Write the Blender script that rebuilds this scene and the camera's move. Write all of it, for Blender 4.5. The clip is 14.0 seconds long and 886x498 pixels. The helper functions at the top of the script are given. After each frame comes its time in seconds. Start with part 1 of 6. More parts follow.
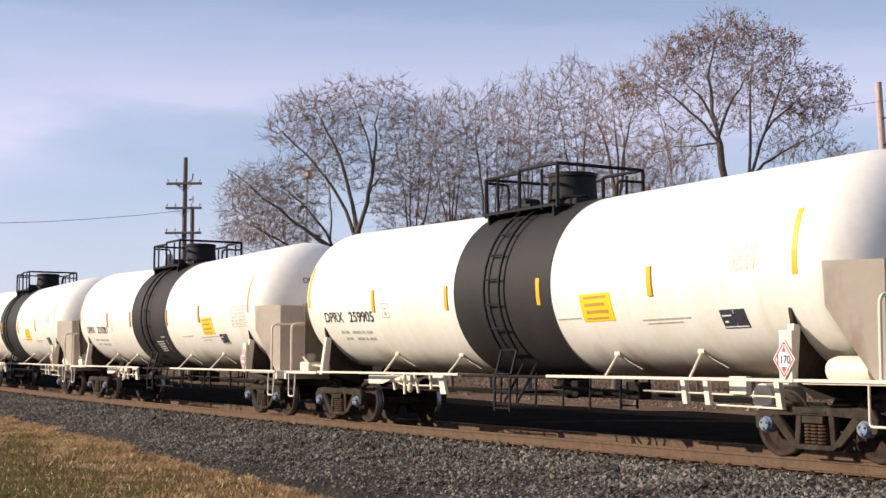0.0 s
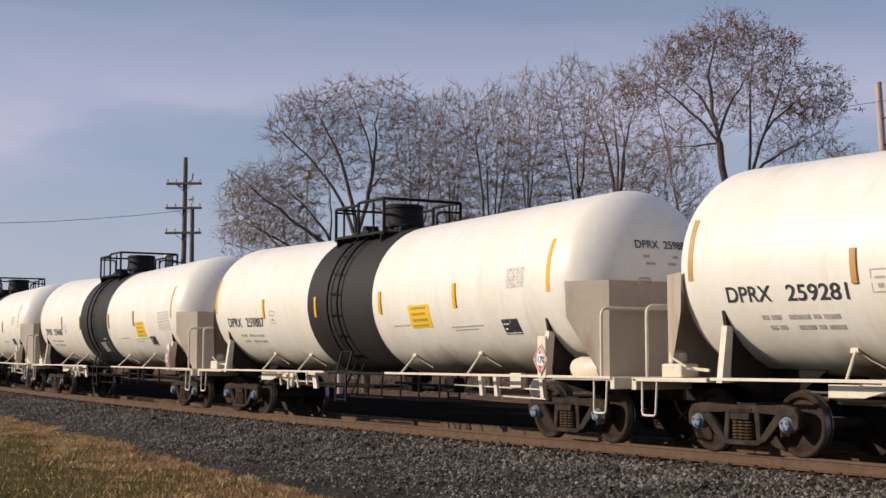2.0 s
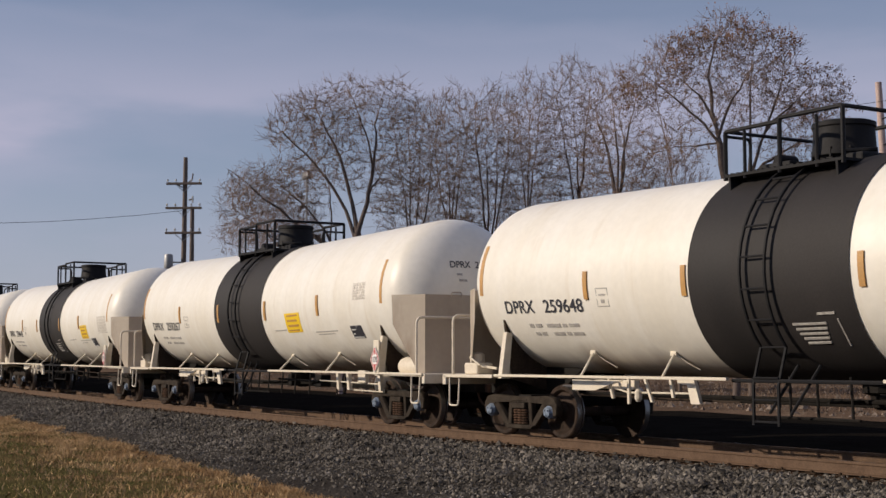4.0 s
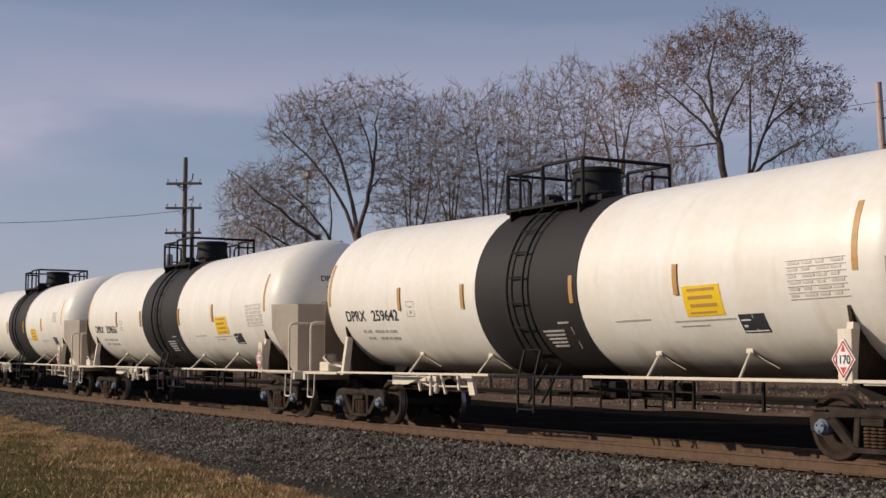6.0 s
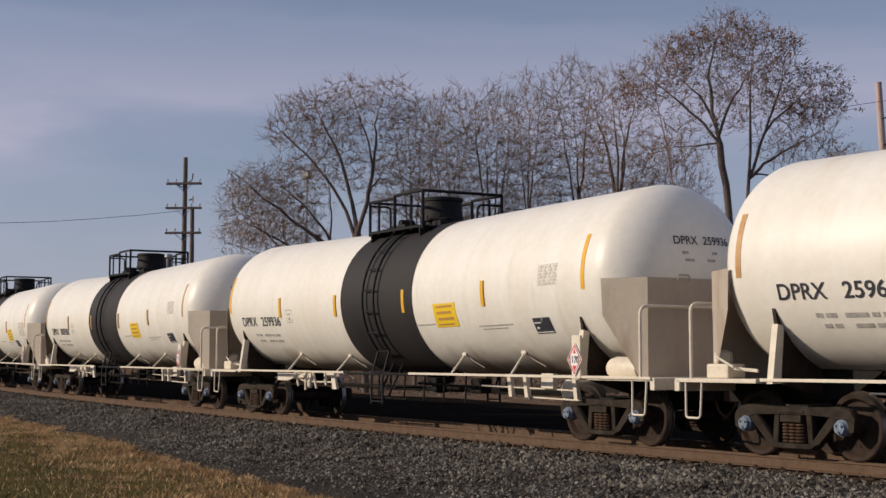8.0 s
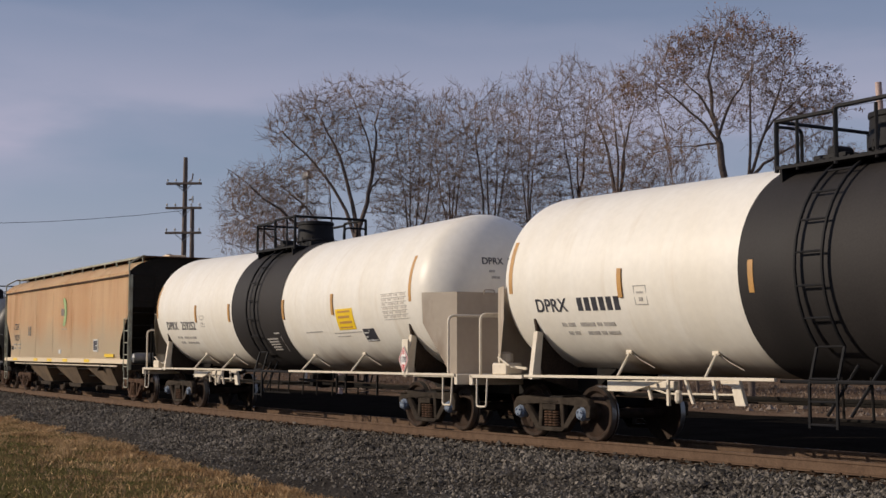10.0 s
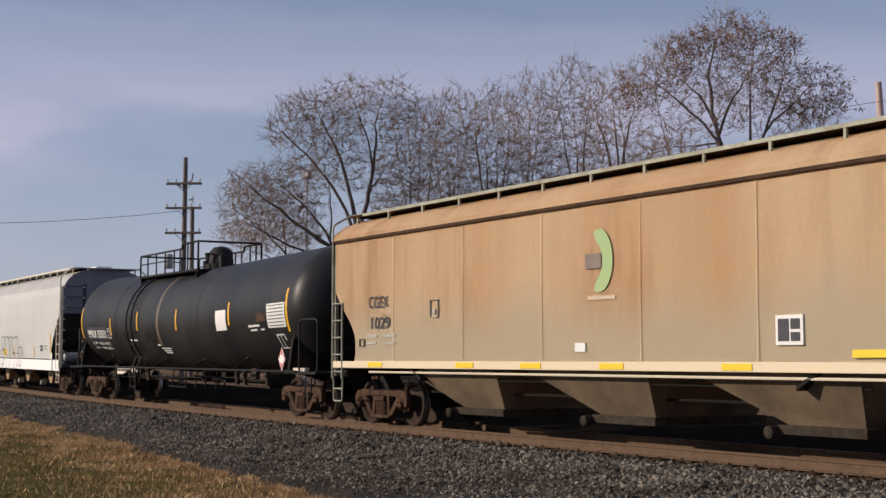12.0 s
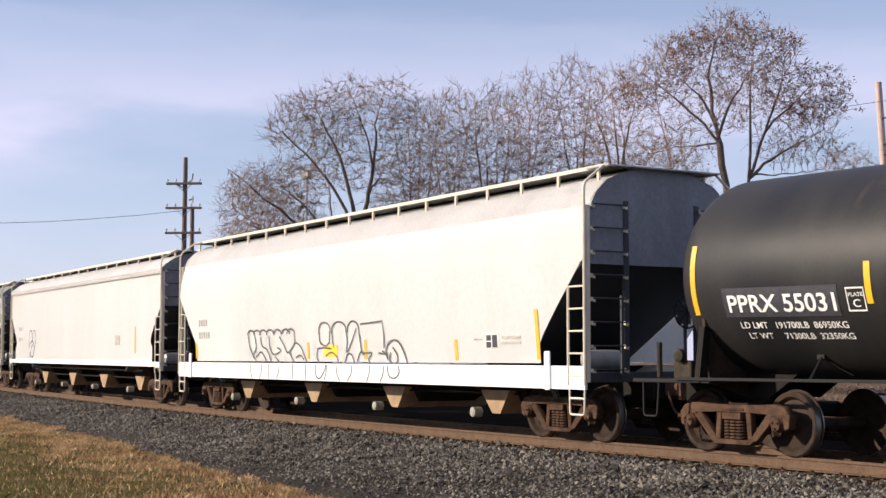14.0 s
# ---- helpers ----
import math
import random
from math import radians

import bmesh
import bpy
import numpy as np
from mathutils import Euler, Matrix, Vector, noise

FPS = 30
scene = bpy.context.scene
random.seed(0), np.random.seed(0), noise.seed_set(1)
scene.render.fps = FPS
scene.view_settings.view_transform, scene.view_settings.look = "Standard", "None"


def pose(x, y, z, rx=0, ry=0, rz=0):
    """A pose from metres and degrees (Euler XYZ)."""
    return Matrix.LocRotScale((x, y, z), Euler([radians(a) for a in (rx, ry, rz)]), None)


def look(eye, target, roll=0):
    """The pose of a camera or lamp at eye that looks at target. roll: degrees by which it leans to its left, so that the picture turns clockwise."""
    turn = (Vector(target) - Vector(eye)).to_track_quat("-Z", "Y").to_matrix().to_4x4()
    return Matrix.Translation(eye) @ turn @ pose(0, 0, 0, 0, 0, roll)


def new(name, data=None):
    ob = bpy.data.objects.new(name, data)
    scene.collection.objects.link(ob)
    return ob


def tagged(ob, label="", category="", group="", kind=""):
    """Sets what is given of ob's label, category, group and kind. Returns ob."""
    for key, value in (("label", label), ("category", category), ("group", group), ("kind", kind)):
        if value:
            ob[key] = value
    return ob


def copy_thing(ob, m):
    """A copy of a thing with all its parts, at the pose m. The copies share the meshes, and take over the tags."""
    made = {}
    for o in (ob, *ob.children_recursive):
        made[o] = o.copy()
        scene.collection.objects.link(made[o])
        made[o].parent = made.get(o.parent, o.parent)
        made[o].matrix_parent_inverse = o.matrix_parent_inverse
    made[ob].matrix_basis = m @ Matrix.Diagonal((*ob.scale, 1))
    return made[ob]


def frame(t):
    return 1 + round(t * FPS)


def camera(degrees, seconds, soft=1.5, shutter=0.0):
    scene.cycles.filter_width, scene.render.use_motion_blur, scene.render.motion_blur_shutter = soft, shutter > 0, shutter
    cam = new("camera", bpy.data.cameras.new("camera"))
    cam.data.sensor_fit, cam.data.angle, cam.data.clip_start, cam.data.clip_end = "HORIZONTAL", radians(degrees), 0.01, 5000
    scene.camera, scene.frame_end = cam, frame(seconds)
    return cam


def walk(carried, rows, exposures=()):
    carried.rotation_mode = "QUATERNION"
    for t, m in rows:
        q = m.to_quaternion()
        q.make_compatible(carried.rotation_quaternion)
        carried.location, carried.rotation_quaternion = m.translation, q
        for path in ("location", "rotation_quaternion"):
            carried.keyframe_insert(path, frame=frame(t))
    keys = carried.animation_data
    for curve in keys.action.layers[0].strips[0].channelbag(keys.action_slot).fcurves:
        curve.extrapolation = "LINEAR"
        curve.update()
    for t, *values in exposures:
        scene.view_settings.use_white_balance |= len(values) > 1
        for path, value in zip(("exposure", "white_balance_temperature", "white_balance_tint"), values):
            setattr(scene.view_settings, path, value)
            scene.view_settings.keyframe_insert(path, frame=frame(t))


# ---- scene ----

# ---------------------------------------------------------------- camera
EYE = (0.0, -15.4, 1.332)
cam = camera(35.04, 14.0)
VIEW = pose(*EYE, 90 + 4.639, 0.089, 57.574)
walk(cam, [(0.0, VIEW), (14.0, VIEW)],
     exposures=[(0.0, 0.55), (0.8, 0.28), (1.5, 0.08), (3.0, -0.18), (6.5, -0.28), (8.5, -0.31), (11.0, -0.36), (11.8, -0.18), (12.5, 0.12), (13.2, 0.4), (14.0, 0.6)])

# ---------------------------------------------------------------- world and sun
SUN_AZ, SUN_EL = 30.0, 23.5      # degrees from -y towards -x, degrees up
az, el = radians(SUN_AZ), radians(SUN_EL)
TO_SUN = Vector((-math.sin(az) * math.cos(el), -math.cos(az) * math.cos(el), math.sin(el)))
sun_data = bpy.data.lights.new("sun", "SUN")
sun_data.energy, sun_data.angle, sun_data.color = 4.6, radians(0.55), (1.0, 0.86, 0.70)
sun = new("sun", sun_data)
sun.matrix_world = look(TO_SUN * 100, (0, 0, 0))

world = bpy.data.worlds.new("sky")
scene.world = world
world.use_nodes = True
wn, wl = world.node_tree.nodes, world.node_tree.links
wn.clear()
w_out, w_bg, w_sky = wn.new("ShaderNodeOutputWorld"), wn.new("ShaderNodeBackground"), wn.new("ShaderNodeTexSky")
w_sky.sky_type, w_sky.sun_disc = "NISHITA", False
w_sky.sun_elevation, w_sky.sun_rotation = el, radians(180 + SUN_AZ)
w_sky.air_density, w_sky.dust_density, w_sky.ozone_density = 1.0, 0.4, 4.0
w_co, w_map, w_noise, w_ramp, w_mix = (wn.new("ShaderNodeTexCoord"), wn.new("ShaderNodeMapping"), wn.new("ShaderNodeTexNoise"),
                                       wn.new("ShaderNodeValToRGB"), wn.new("ShaderNodeMix"))
w_map.inputs["Rotation"].default_value = (0, 0, radians(57))
w_map.inputs["Scale"].default_value = (1.6, 2.0, 7.0)
w_noise.inputs["Scale"].default_value, w_noise.inputs["Detail"].default_value = 1.7, 6.0
w_noise.inputs["Roughness"].default_value = 0.5
w_sep, w_bend, w_fade, w_mul = wn.new("ShaderNodeSeparateXYZ"), wn.new("ShaderNodeMath"), wn.new("ShaderNodeMapRange"), wn.new("ShaderNodeMath")
w_bend.operation, w_mul.operation = "MULTIPLY_ADD", "MULTIPLY"
w_bend.inputs[1].default_value = 0.16
wl.new(w_co.outputs["Generated"], w_sep.inputs["Vector"])
wl.new(w_noise.outputs["Fac"], w_bend.inputs[0])
wl.new(w_sep.outputs["Z"], w_bend.inputs[2])
wl.new(w_bend.outputs["Value"], w_ramp.inputs["Fac"])
# height above the horizon (shifted by the wavering noise): haze, a clearer belt, a veil of cirrus, clear blue
stops = [(0.07, 0.85), (0.15, 0.66), (0.20, 0.50), (0.235, 0.54), (0.265, 0.80), (0.295, 0.60), (0.325, 0.34), (0.355, 0.26), (0.42, 0.36), (0.6, 0.45)]
w_el = w_ramp.color_ramp.elements
while len(w_el) < len(stops):
    w_el.new(0.5)
for e, (p, v) in zip(w_el, stops):
    e.position, e.color = p, (v, v, v, 1)
w_ramp.color_ramp.interpolation = "EASE"
w_fade.inputs["From Min"].default_value, w_fade.inputs["From Max"].default_value = 0.3, 0.7
w_fade.inputs["To Min"].default_value, w_fade.inputs["To Max"].default_value = 0.62, 1.30
wl.new(w_noise.outputs["Fac"], w_fade.inputs["Value"])
wl.new(w_ramp.outputs["Color"], w_mul.inputs[0])
wl.new(w_fade.outputs["Result"], w_mul.inputs[1])
w_mix.data_type = "RGBA"
w_mix.inputs[7].default_value = (5.85, 5.75, 7.5, 1)
wl.new(w_co.outputs["Generated"], w_map.inputs["Vector"])
wl.new(w_map.outputs["Vector"], w_noise.inputs["Vector"])
wl.new(w_mul.outputs["Value"], w_mix.inputs[0])
wl.new(w_sky.outputs["Color"], w_mix.inputs[6])
wl.new(w_mix.outputs[2], w_bg.inputs["Color"])
w_bg.inputs["Strength"].default_value = 0.09
wl.new(w_bg.outputs["Background"], w_out.inputs["Surface"])


# ---------------------------------------------------------------- materials
def material(name, base, rough=0.6, metal=0.0, second=None, scale=3.0, stretch=(1, 1, 1), amount=0.5, fine=40.0, fine_amount=0.25,
             bump=0.1, bump_scale=60.0, bump_dist=0.01, third=None, third_scale=1.0, third_cut=(0.5, 0.7), per_object=0.0, spec=0.5, island=0.0, lower=None):
    """A surface with large stains, fine grain and relief, in object space."""
    m = bpy.data.materials.new(name)
    m.use_nodes = True
    n, l = m.node_tree.nodes, m.node_tree.links
    b = n["Principled BSDF"]
    b.inputs["Metallic"].default_value = metal
    b.inputs["Specular IOR Level"].default_value = spec
    co, mp = n.new("ShaderNodeTexCoord"), n.new("ShaderNodeMapping")
    mp.inputs["Scale"].default_value = stretch
    l.new(co.outputs["Object"], mp.inputs["Vector"])
    big, small = n.new("ShaderNodeTexNoise"), n.new("ShaderNodeTexNoise")
    big.inputs["Scale"].default_value, big.inputs["Detail"].default_value = scale, 5
    small.inputs["Scale"].default_value, small.inputs["Detail"].default_value = fine, 3
    l.new(mp.outputs["Vector"], big.inputs["Vector"])
    l.new(co.outputs["Object"], small.inputs["Vector"])

    def mix(a, c, fac, kind="MIX"):
        x = n.new("ShaderNodeMix")
        x.data_type, x.blend_type = "RGBA", kind
        for sock, v in ((x.inputs[6], a), (x.inputs[7], c), (x.inputs[0], fac)):
            if isinstance(v, bpy.types.NodeSocket):
                l.new(v, sock)
            elif isinstance(v, (int, float)):
                sock.default_value = v
            else:
                sock.default_value = (*v, 1)
        return x.outputs[2]

    def cut(sock, lo, hi, top=1.0):
        r = n.new("ShaderNodeMapRange")
        r.inputs["From Min"].default_value, r.inputs["From Max"].default_value, r.inputs["To Max"].default_value = lo, hi, top
        l.new(sock, r.inputs["Value"])
        return r.outputs["Result"]

    second = second or tuple(c * 0.7 for c in base)
    col = mix(base, second, cut(big.outputs["Fac"], 0.38, 0.68, amount))
    if third:
        t = n.new("ShaderNodeTexNoise")
        t.inputs["Scale"].default_value, t.inputs["Detail"].default_value = third_scale, 6
        l.new(mp.outputs["Vector"], t.inputs["Vector"])
        col = mix(col, third, cut(t.outputs["Fac"], *third_cut))
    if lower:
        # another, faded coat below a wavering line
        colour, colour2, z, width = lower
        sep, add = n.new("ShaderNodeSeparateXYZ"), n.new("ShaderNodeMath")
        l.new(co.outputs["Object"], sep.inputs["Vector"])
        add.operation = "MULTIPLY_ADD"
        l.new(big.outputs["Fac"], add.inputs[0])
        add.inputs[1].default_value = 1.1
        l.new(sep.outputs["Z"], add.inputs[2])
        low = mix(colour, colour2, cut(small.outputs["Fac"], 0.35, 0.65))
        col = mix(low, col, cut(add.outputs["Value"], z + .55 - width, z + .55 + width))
    dark = n.new("ShaderNodeMapRange")
    dark.inputs["From Min"].default_value, dark.inputs["From Max"].default_value = 0.3, 0.7
    dark.inputs["To Min"].default_value, dark.inputs["To Max"].default_value = 1 - fine_amount, 1 + fine_amount
    l.new(small.outputs["Fac"], dark.inputs["Value"])
    col = mix(col, dark.outputs["Result"], 1.0, "MULTIPLY")
    for source, out, size in (("ShaderNodeObjectInfo", "Random", per_object), ("ShaderNodeNewGeometry", "Random Per Island", island)):
        if size:
            o, v = n.new(source), n.new("ShaderNodeMapRange")
            v.inputs["To Min"].default_value, v.inputs["To Max"].default_value = 1 - size, 1 + size
            l.new(o.outputs[out], v.inputs["Value"])
            col = mix(col, v.outputs["Result"], 1.0, "MULTIPLY")
    l.new(col, b.inputs["Base Color"])
    rr = n.new("ShaderNodeMapRange")
    rr.inputs["To Min"].default_value, rr.inputs["To Max"].default_value = max(0.02, rough - 0.1), min(1, rough + 0.1)
    l.new(big.outputs["Fac"], rr.inputs["Value"])
    l.new(rr.outputs["Result"], b.inputs["Roughness"])
    if bump:
        bp, bt = n.new("ShaderNodeBump"), n.new("ShaderNodeTexNoise")
        bt.inputs["Scale"].default_value, bt.inputs["Detail"].default_value = bump_scale, 4
        l.new(co.outputs["Object"], bt.inputs["Vector"])
        l.new(bt.outputs["Fac"], bp.inputs["Height"])
        bp.inputs["Strength"].default_value, bp.inputs["Distance"].default_value = bump, bump_dist
        l.new(bp.outputs["Normal"], b.inputs["Normal"])
    return m


STREAK = (1.0, 0.35, 0.12)
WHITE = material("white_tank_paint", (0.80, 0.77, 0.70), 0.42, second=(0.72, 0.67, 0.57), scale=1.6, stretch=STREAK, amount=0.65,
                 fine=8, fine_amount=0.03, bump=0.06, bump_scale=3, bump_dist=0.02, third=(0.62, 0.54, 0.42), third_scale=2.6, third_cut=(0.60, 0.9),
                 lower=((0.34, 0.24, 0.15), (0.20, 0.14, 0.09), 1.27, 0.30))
WHITE_STEEL = material("white_painted_steel", (0.70, 0.63, 0.51), 0.5, second=(0.55, 0.47, 0.36), scale=4, amount=0.5, fine=30, fine_amount=0.06, bump=0.05)
SHIELD = material("grimy_white_plate", (0.42, 0.36, 0.29), 0.6, second=(0.34, 0.27, 0.20), scale=1.3, stretch=(1, 1, 0.4), amount=0.7, fine=9, fine_amount=0.03, bump=0.0, third=(0.17, 0.105, 0.06), third_scale=1.7, third_cut=(0.56, 0.8))
BAND = material("black_rubbery_paint", (0.017, 0.015, 0.015), 0.68, second=(0.028, 0.024, 0.023), scale=1.5, stretch=STREAK, amount=0.7, fine=30, fine_amount=0.15, bump=0.12, bump_scale=9, spec=0.3)
BLACK = material("black_steel", (0.009, 0.009, 0.011), 0.7, second=(0.016, 0.014, 0.013), scale=5, amount=0.5, fine=40, fine_amount=0.2, spec=0.25)
# greasy dark steel; also colours the shaded ends of the tan hopper
SOOT_SHADE = material("greasy_steel_and_shade", (0.010, 0.009, 0.008), 0.75, second=(0.018, 0.014, 0.011), scale=4, amount=0.7, fine=40, fine_amount=0.25, spec=0.15)
TANK_BLACK = material("weathered_black_paint", (0.015, 0.015, 0.017), 0.45, second=(0.030, 0.028, 0.027), scale=1.1, stretch=STREAK, amount=0.8, fine=20, fine_amount=0.12,
                      bump=0.08, bump_scale=4, bump_dist=0.02, third=(0.07, 0.052, 0.035), third_scale=1.8, third_cut=(0.66, 0.85), spec=0.22)
RUST = material("brown_rusty_cast_steel", (0.085, 0.048, 0.030), 0.85, second=(0.032, 0.019, 0.013), scale=5, amount=0.8, fine=45, fine_amount=0.3, bump=0.3, bump_scale=50, per_object=0.15, spec=0.15)
DUSTY = material("dusty_grey_cast_steel", (0.046, 0.036, 0.027), 0.85, second=(0.018, 0.013, 0.010), scale=5, amount=0.8, fine=45, fine_amount=0.25, bump=0.3, bump_scale=50, per_object=0.15, spec=0.15)
WHEEL = material("brown_wheel_steel", (0.042, 0.026, 0.018), 0.7, second=(0.015, 0.011, 0.008), scale=6, amount=0.8, fine=50, fine_amount=0.25, bump=0.2, spec=0.15)
TREAD = material("polished_wheel_steel", (0.30, 0.29, 0.28), 0.42, 0.9, scale=8, amount=0.3, fine=60, fine_amount=0.1)
CAP_BLUE = material("blue_grey_bearing_paint", (0.17, 0.22, 0.30), 0.6, second=(0.07, 0.08, 0.10), scale=14, amount=0.8, fine=50, fine_amount=0.3)
AMBER = material("amber_reflective_sheet", (0.78, 0.42, 0.02), 0.35, second=(0.62, 0.36, 0.05), scale=6, fine_amount=0.05, bump=0)
AMBER_DIRTY = material("dirty_amber_reflective_sheet", (0.50, 0.27, 0.08), 0.5, second=(0.36, 0.2, 0.08), scale=6, fine_amount=0.1, bump=0)
YELLOW = material("yellow_decal", (0.85, 0.58, 0.02), 0.4, second=(0.78, 0.52, 0.05), scale=6, fine_amount=0.04, bump=0)
INK = material("black_stencil_paint", (0.025, 0.025, 0.035), 0.6, second=(0.06, 0.06, 0.07), scale=12, amount=0.5, fine_amount=0.15, bump=0)
GREYINK = material("worn_grey_stencil_paint", (0.34, 0.32, 0.30), 0.6, second=(0.5, 0.47, 0.42), scale=12, amount=0.8, fine_amount=0.2, bump=0)
WHITEINK = material("white_stencil_paint", (0.75, 0.75, 0.73), 0.5, second=(0.6, 0.6, 0.58), scale=8, fine_amount=0.08, bump=0)
RED = material("red_placard", (0.55, 0.05, 0.045), 0.45, second=(0.45, 0.05, 0.04), scale=8, fine_amount=0.05, bump=0)
PLACARD = material("white_placard", (0.82, 0.80, 0.78), 0.4, second=(0.75, 0.72, 0.68), scale=8, fine_amount=0.04, bump=0)
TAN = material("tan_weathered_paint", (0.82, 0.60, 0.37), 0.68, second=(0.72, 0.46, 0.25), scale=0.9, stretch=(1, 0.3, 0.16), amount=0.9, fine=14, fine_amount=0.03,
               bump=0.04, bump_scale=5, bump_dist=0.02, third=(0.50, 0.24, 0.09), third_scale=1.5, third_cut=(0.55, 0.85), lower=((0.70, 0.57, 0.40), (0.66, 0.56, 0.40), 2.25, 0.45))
GREEN = material("green_emblem_paint", (0.30, 0.44, 0.19), 0.6, second=(0.38, 0.44, 0.22), scale=3, amount=0.5, fine_amount=0.08, bump=0)
EMBLEM_DARK = material("faded_purple_grey_paint", (0.16, 0.12, 0.11), 0.6, second=(0.24, 0.18, 0.14), scale=5, amount=0.7, fine_amount=0.1, bump=0)
PINK = material("faded_pale_emblem_paint", (0.60, 0.46, 0.33), 0.6, scale=4, fine_amount=0.08, bump=0)
HOPPER_WHITE = material("white_hopper_paint", (0.89, 0.89, 0.88), 0.5, second=(0.85, 0.84, 0.82), scale=1.3, stretch=(1, 0.3, 0.14), amount=0.6, fine=14, fine_amount=0.03,
                        bump=0.06, bump_scale=4, bump_dist=0.02, third=(0.72, 0.67, 0.60), third_scale=1.8, third_cut=(0.70, 0.98))
HOPPER_ROOF = material("light_grey_roof_paint", (0.76, 0.75, 0.74), 0.55, second=(0.66, 0.64, 0.62), scale=1.2, amount=0.6, fine=18, fine_amount=0.06)
# white end walls, with the shade they stand in put into the colour
END_WALL_SHADE = material("white_end_wall_shade", (0.20, 0.21, 0.24), 0.6, second=(0.13, 0.13, 0.14), scale=1.2, stretch=(1, 1, 0.3), amount=0.7, fine=18, fine_amount=0.12)
# near-black for the white hoppers' ends: their deep shade is put into the colour
HOPPER_END_SHADE = material("dark_end_shade", (0.026, 0.029, 0.038), 0.6, second=(0.036, 0.034, 0.036), scale=1.6, amount=0.6, fine=18, fine_amount=0.15)
OCHRE = material("ochre_chute_paint", (0.36, 0.24, 0.13), 0.65, second=(0.20, 0.12, 0.065), scale=3, amount=0.7, fine=30, fine_amount=0.15)
SPRAY = material("black_spray_paint", (0.05, 0.05, 0.055), 0.7, second=(0.14, 0.14, 0.14), scale=9, amount=0.6, fine_amount=0.1, bump=0)
RAIL = material("brown_rail_steel", (0.124, 0.079, 0.051), 0.75, second=(0.086, 0.053, 0.035), scale=6, amount=0.7, fine=40, fine_amount=0.2, bump=0.2, spec=0.15)
TIE = material("oily_wood_tie", (0.065, 0.045, 0.032), 0.9, second=(0.035, 0.025, 0.018), scale=5, stretch=(6, 1, 1), amount=0.8, fine=40, fine_amount=0.3, bump=0.4, per_object=0.2, spec=0.0)
# gravel darker than its loose stones: the shade in the gaps is coloured in
BALLAST = material("crushed_stone_gap_shade", (0.070, 0.062, 0.053), 0.95, second=(0.036, 0.031, 0.027), scale=0.8, amount=0.8, fine=22, fine_amount=0.5, bump=1.0, bump_scale=20, bump_dist=0.05, spec=0.0)
STONE = material("ballast_stone", (0.148, 0.131, 0.110), 0.92, second=(0.068, 0.058, 0.047), scale=0.7, amount=0.8, fine=40, fine_amount=0.25, bump=0.3, island=0.75, spec=0.15)
SOIL = material("dry_field_soil", (0.15, 0.10, 0.068), 0.95, second=(0.095, 0.065, 0.045), scale=0.35, amount=0.8, fine=14, fine_amount=0.35, bump=0.8, bump_scale=10, bump_dist=0.05,
                third=(0.20, 0.145, 0.10), third_scale=0.9, third_cut=(0.52, 0.7), spec=0.0)
LAWN = material("mown_dry_lawn", (0.120, 0.084, 0.040), 0.95, second=(0.050, 0.058, 0.018), scale=0.5, amount=1.0, fine=30, fine_amount=0.4, bump=0.9, bump_scale=25, bump_dist=0.04, spec=0.0)
DRY_GRASS = material("tan_grass_blades", (0.50, 0.34, 0.18), 0.9, second=(0.24, 0.14, 0.062), scale=1.4, amount=0.8, fine=9, fine_amount=0.25, bump=0, island=0.5, spec=0.15)
GREEN_GRASS = material("green_grass_blades", (0.105, 0.115, 0.032), 0.9, second=(0.24, 0.165, 0.07), scale=0.5, amount=0.8, fine=9, fine_amount=0.25, bump=0, island=0.35, spec=0.15)
BARK = material("grey_brown_bark", (0.12, 0.090, 0.075), 0.9, second=(0.075, 0.056, 0.048), scale=2.5, amount=0.8, fine=16, fine_amount=0.25, bump=0.5, bump_scale=25)
TWIG = material("brown_twig_bark", (0.27, 0.190, 0.150), 0.9, second=(0.15, 0.105, 0.083), scale=0.6, amount=0.8, fine=10, fine_amount=0.2, bump=0)
LEAF = material("withered_brown_leaves", (0.27, 0.135, 0.085), 0.85, second=(0.21, 0.135, 0.075), scale=0.5, amount=0.9, fine=8, fine_amount=0.25, bump=0, island=0.4)
POLE_WOOD = material("weathered_pole_wood", (0.16, 0.125, 0.105), 0.9, second=(0.10, 0.08, 0.07), scale=3, stretch=(4, 4, 0.5), amount=0.8, fine=30, fine_amount=0.25, bump=0.4)
POLE_PALE = material("pale_pinkish_pole_wood", (0.52, 0.40, 0.36), 0.9, second=(0.38, 0.27, 0.24), scale=3, stretch=(4, 4, 0.5), amount=0.8, fine=30, fine_amount=0.2, bump=0.4)
GREY_METAL = material("grey_galvanised_metal", (0.36, 0.36, 0.36), 0.5, 0.4, scale=5, fine_amount=0.1)
RUBBLE = material("brown_rubble", (0.12, 0.085, 0.06), 0.95, second=(0.22, 0.18, 0.15), scale=0.9, amount=0.9, fine=12, fine_amount=0.3, bump=0.2, island=0.45, spec=0.15)
CHUTE_TAN = material("stained_tan_chute_paint", (0.17, 0.12, 0.075), 0.7, second=(0.08, 0.055, 0.035), scale=1.2, amount=0.8, fine=20, fine_amount=0.15, bump=0.1)
# near-black ground: the train's shadow is put into this colour
TRAIN_SHADE = material("black_train_shade_ground", (0.015, 0.013, 0.011), 0.95, second=(0.009, 0.008, 0.007), scale=1.2, amount=0.8, fine=25, fine_amount=0.4, bump=0.8, bump_scale=25, bump_dist=0.03, spec=0.0)
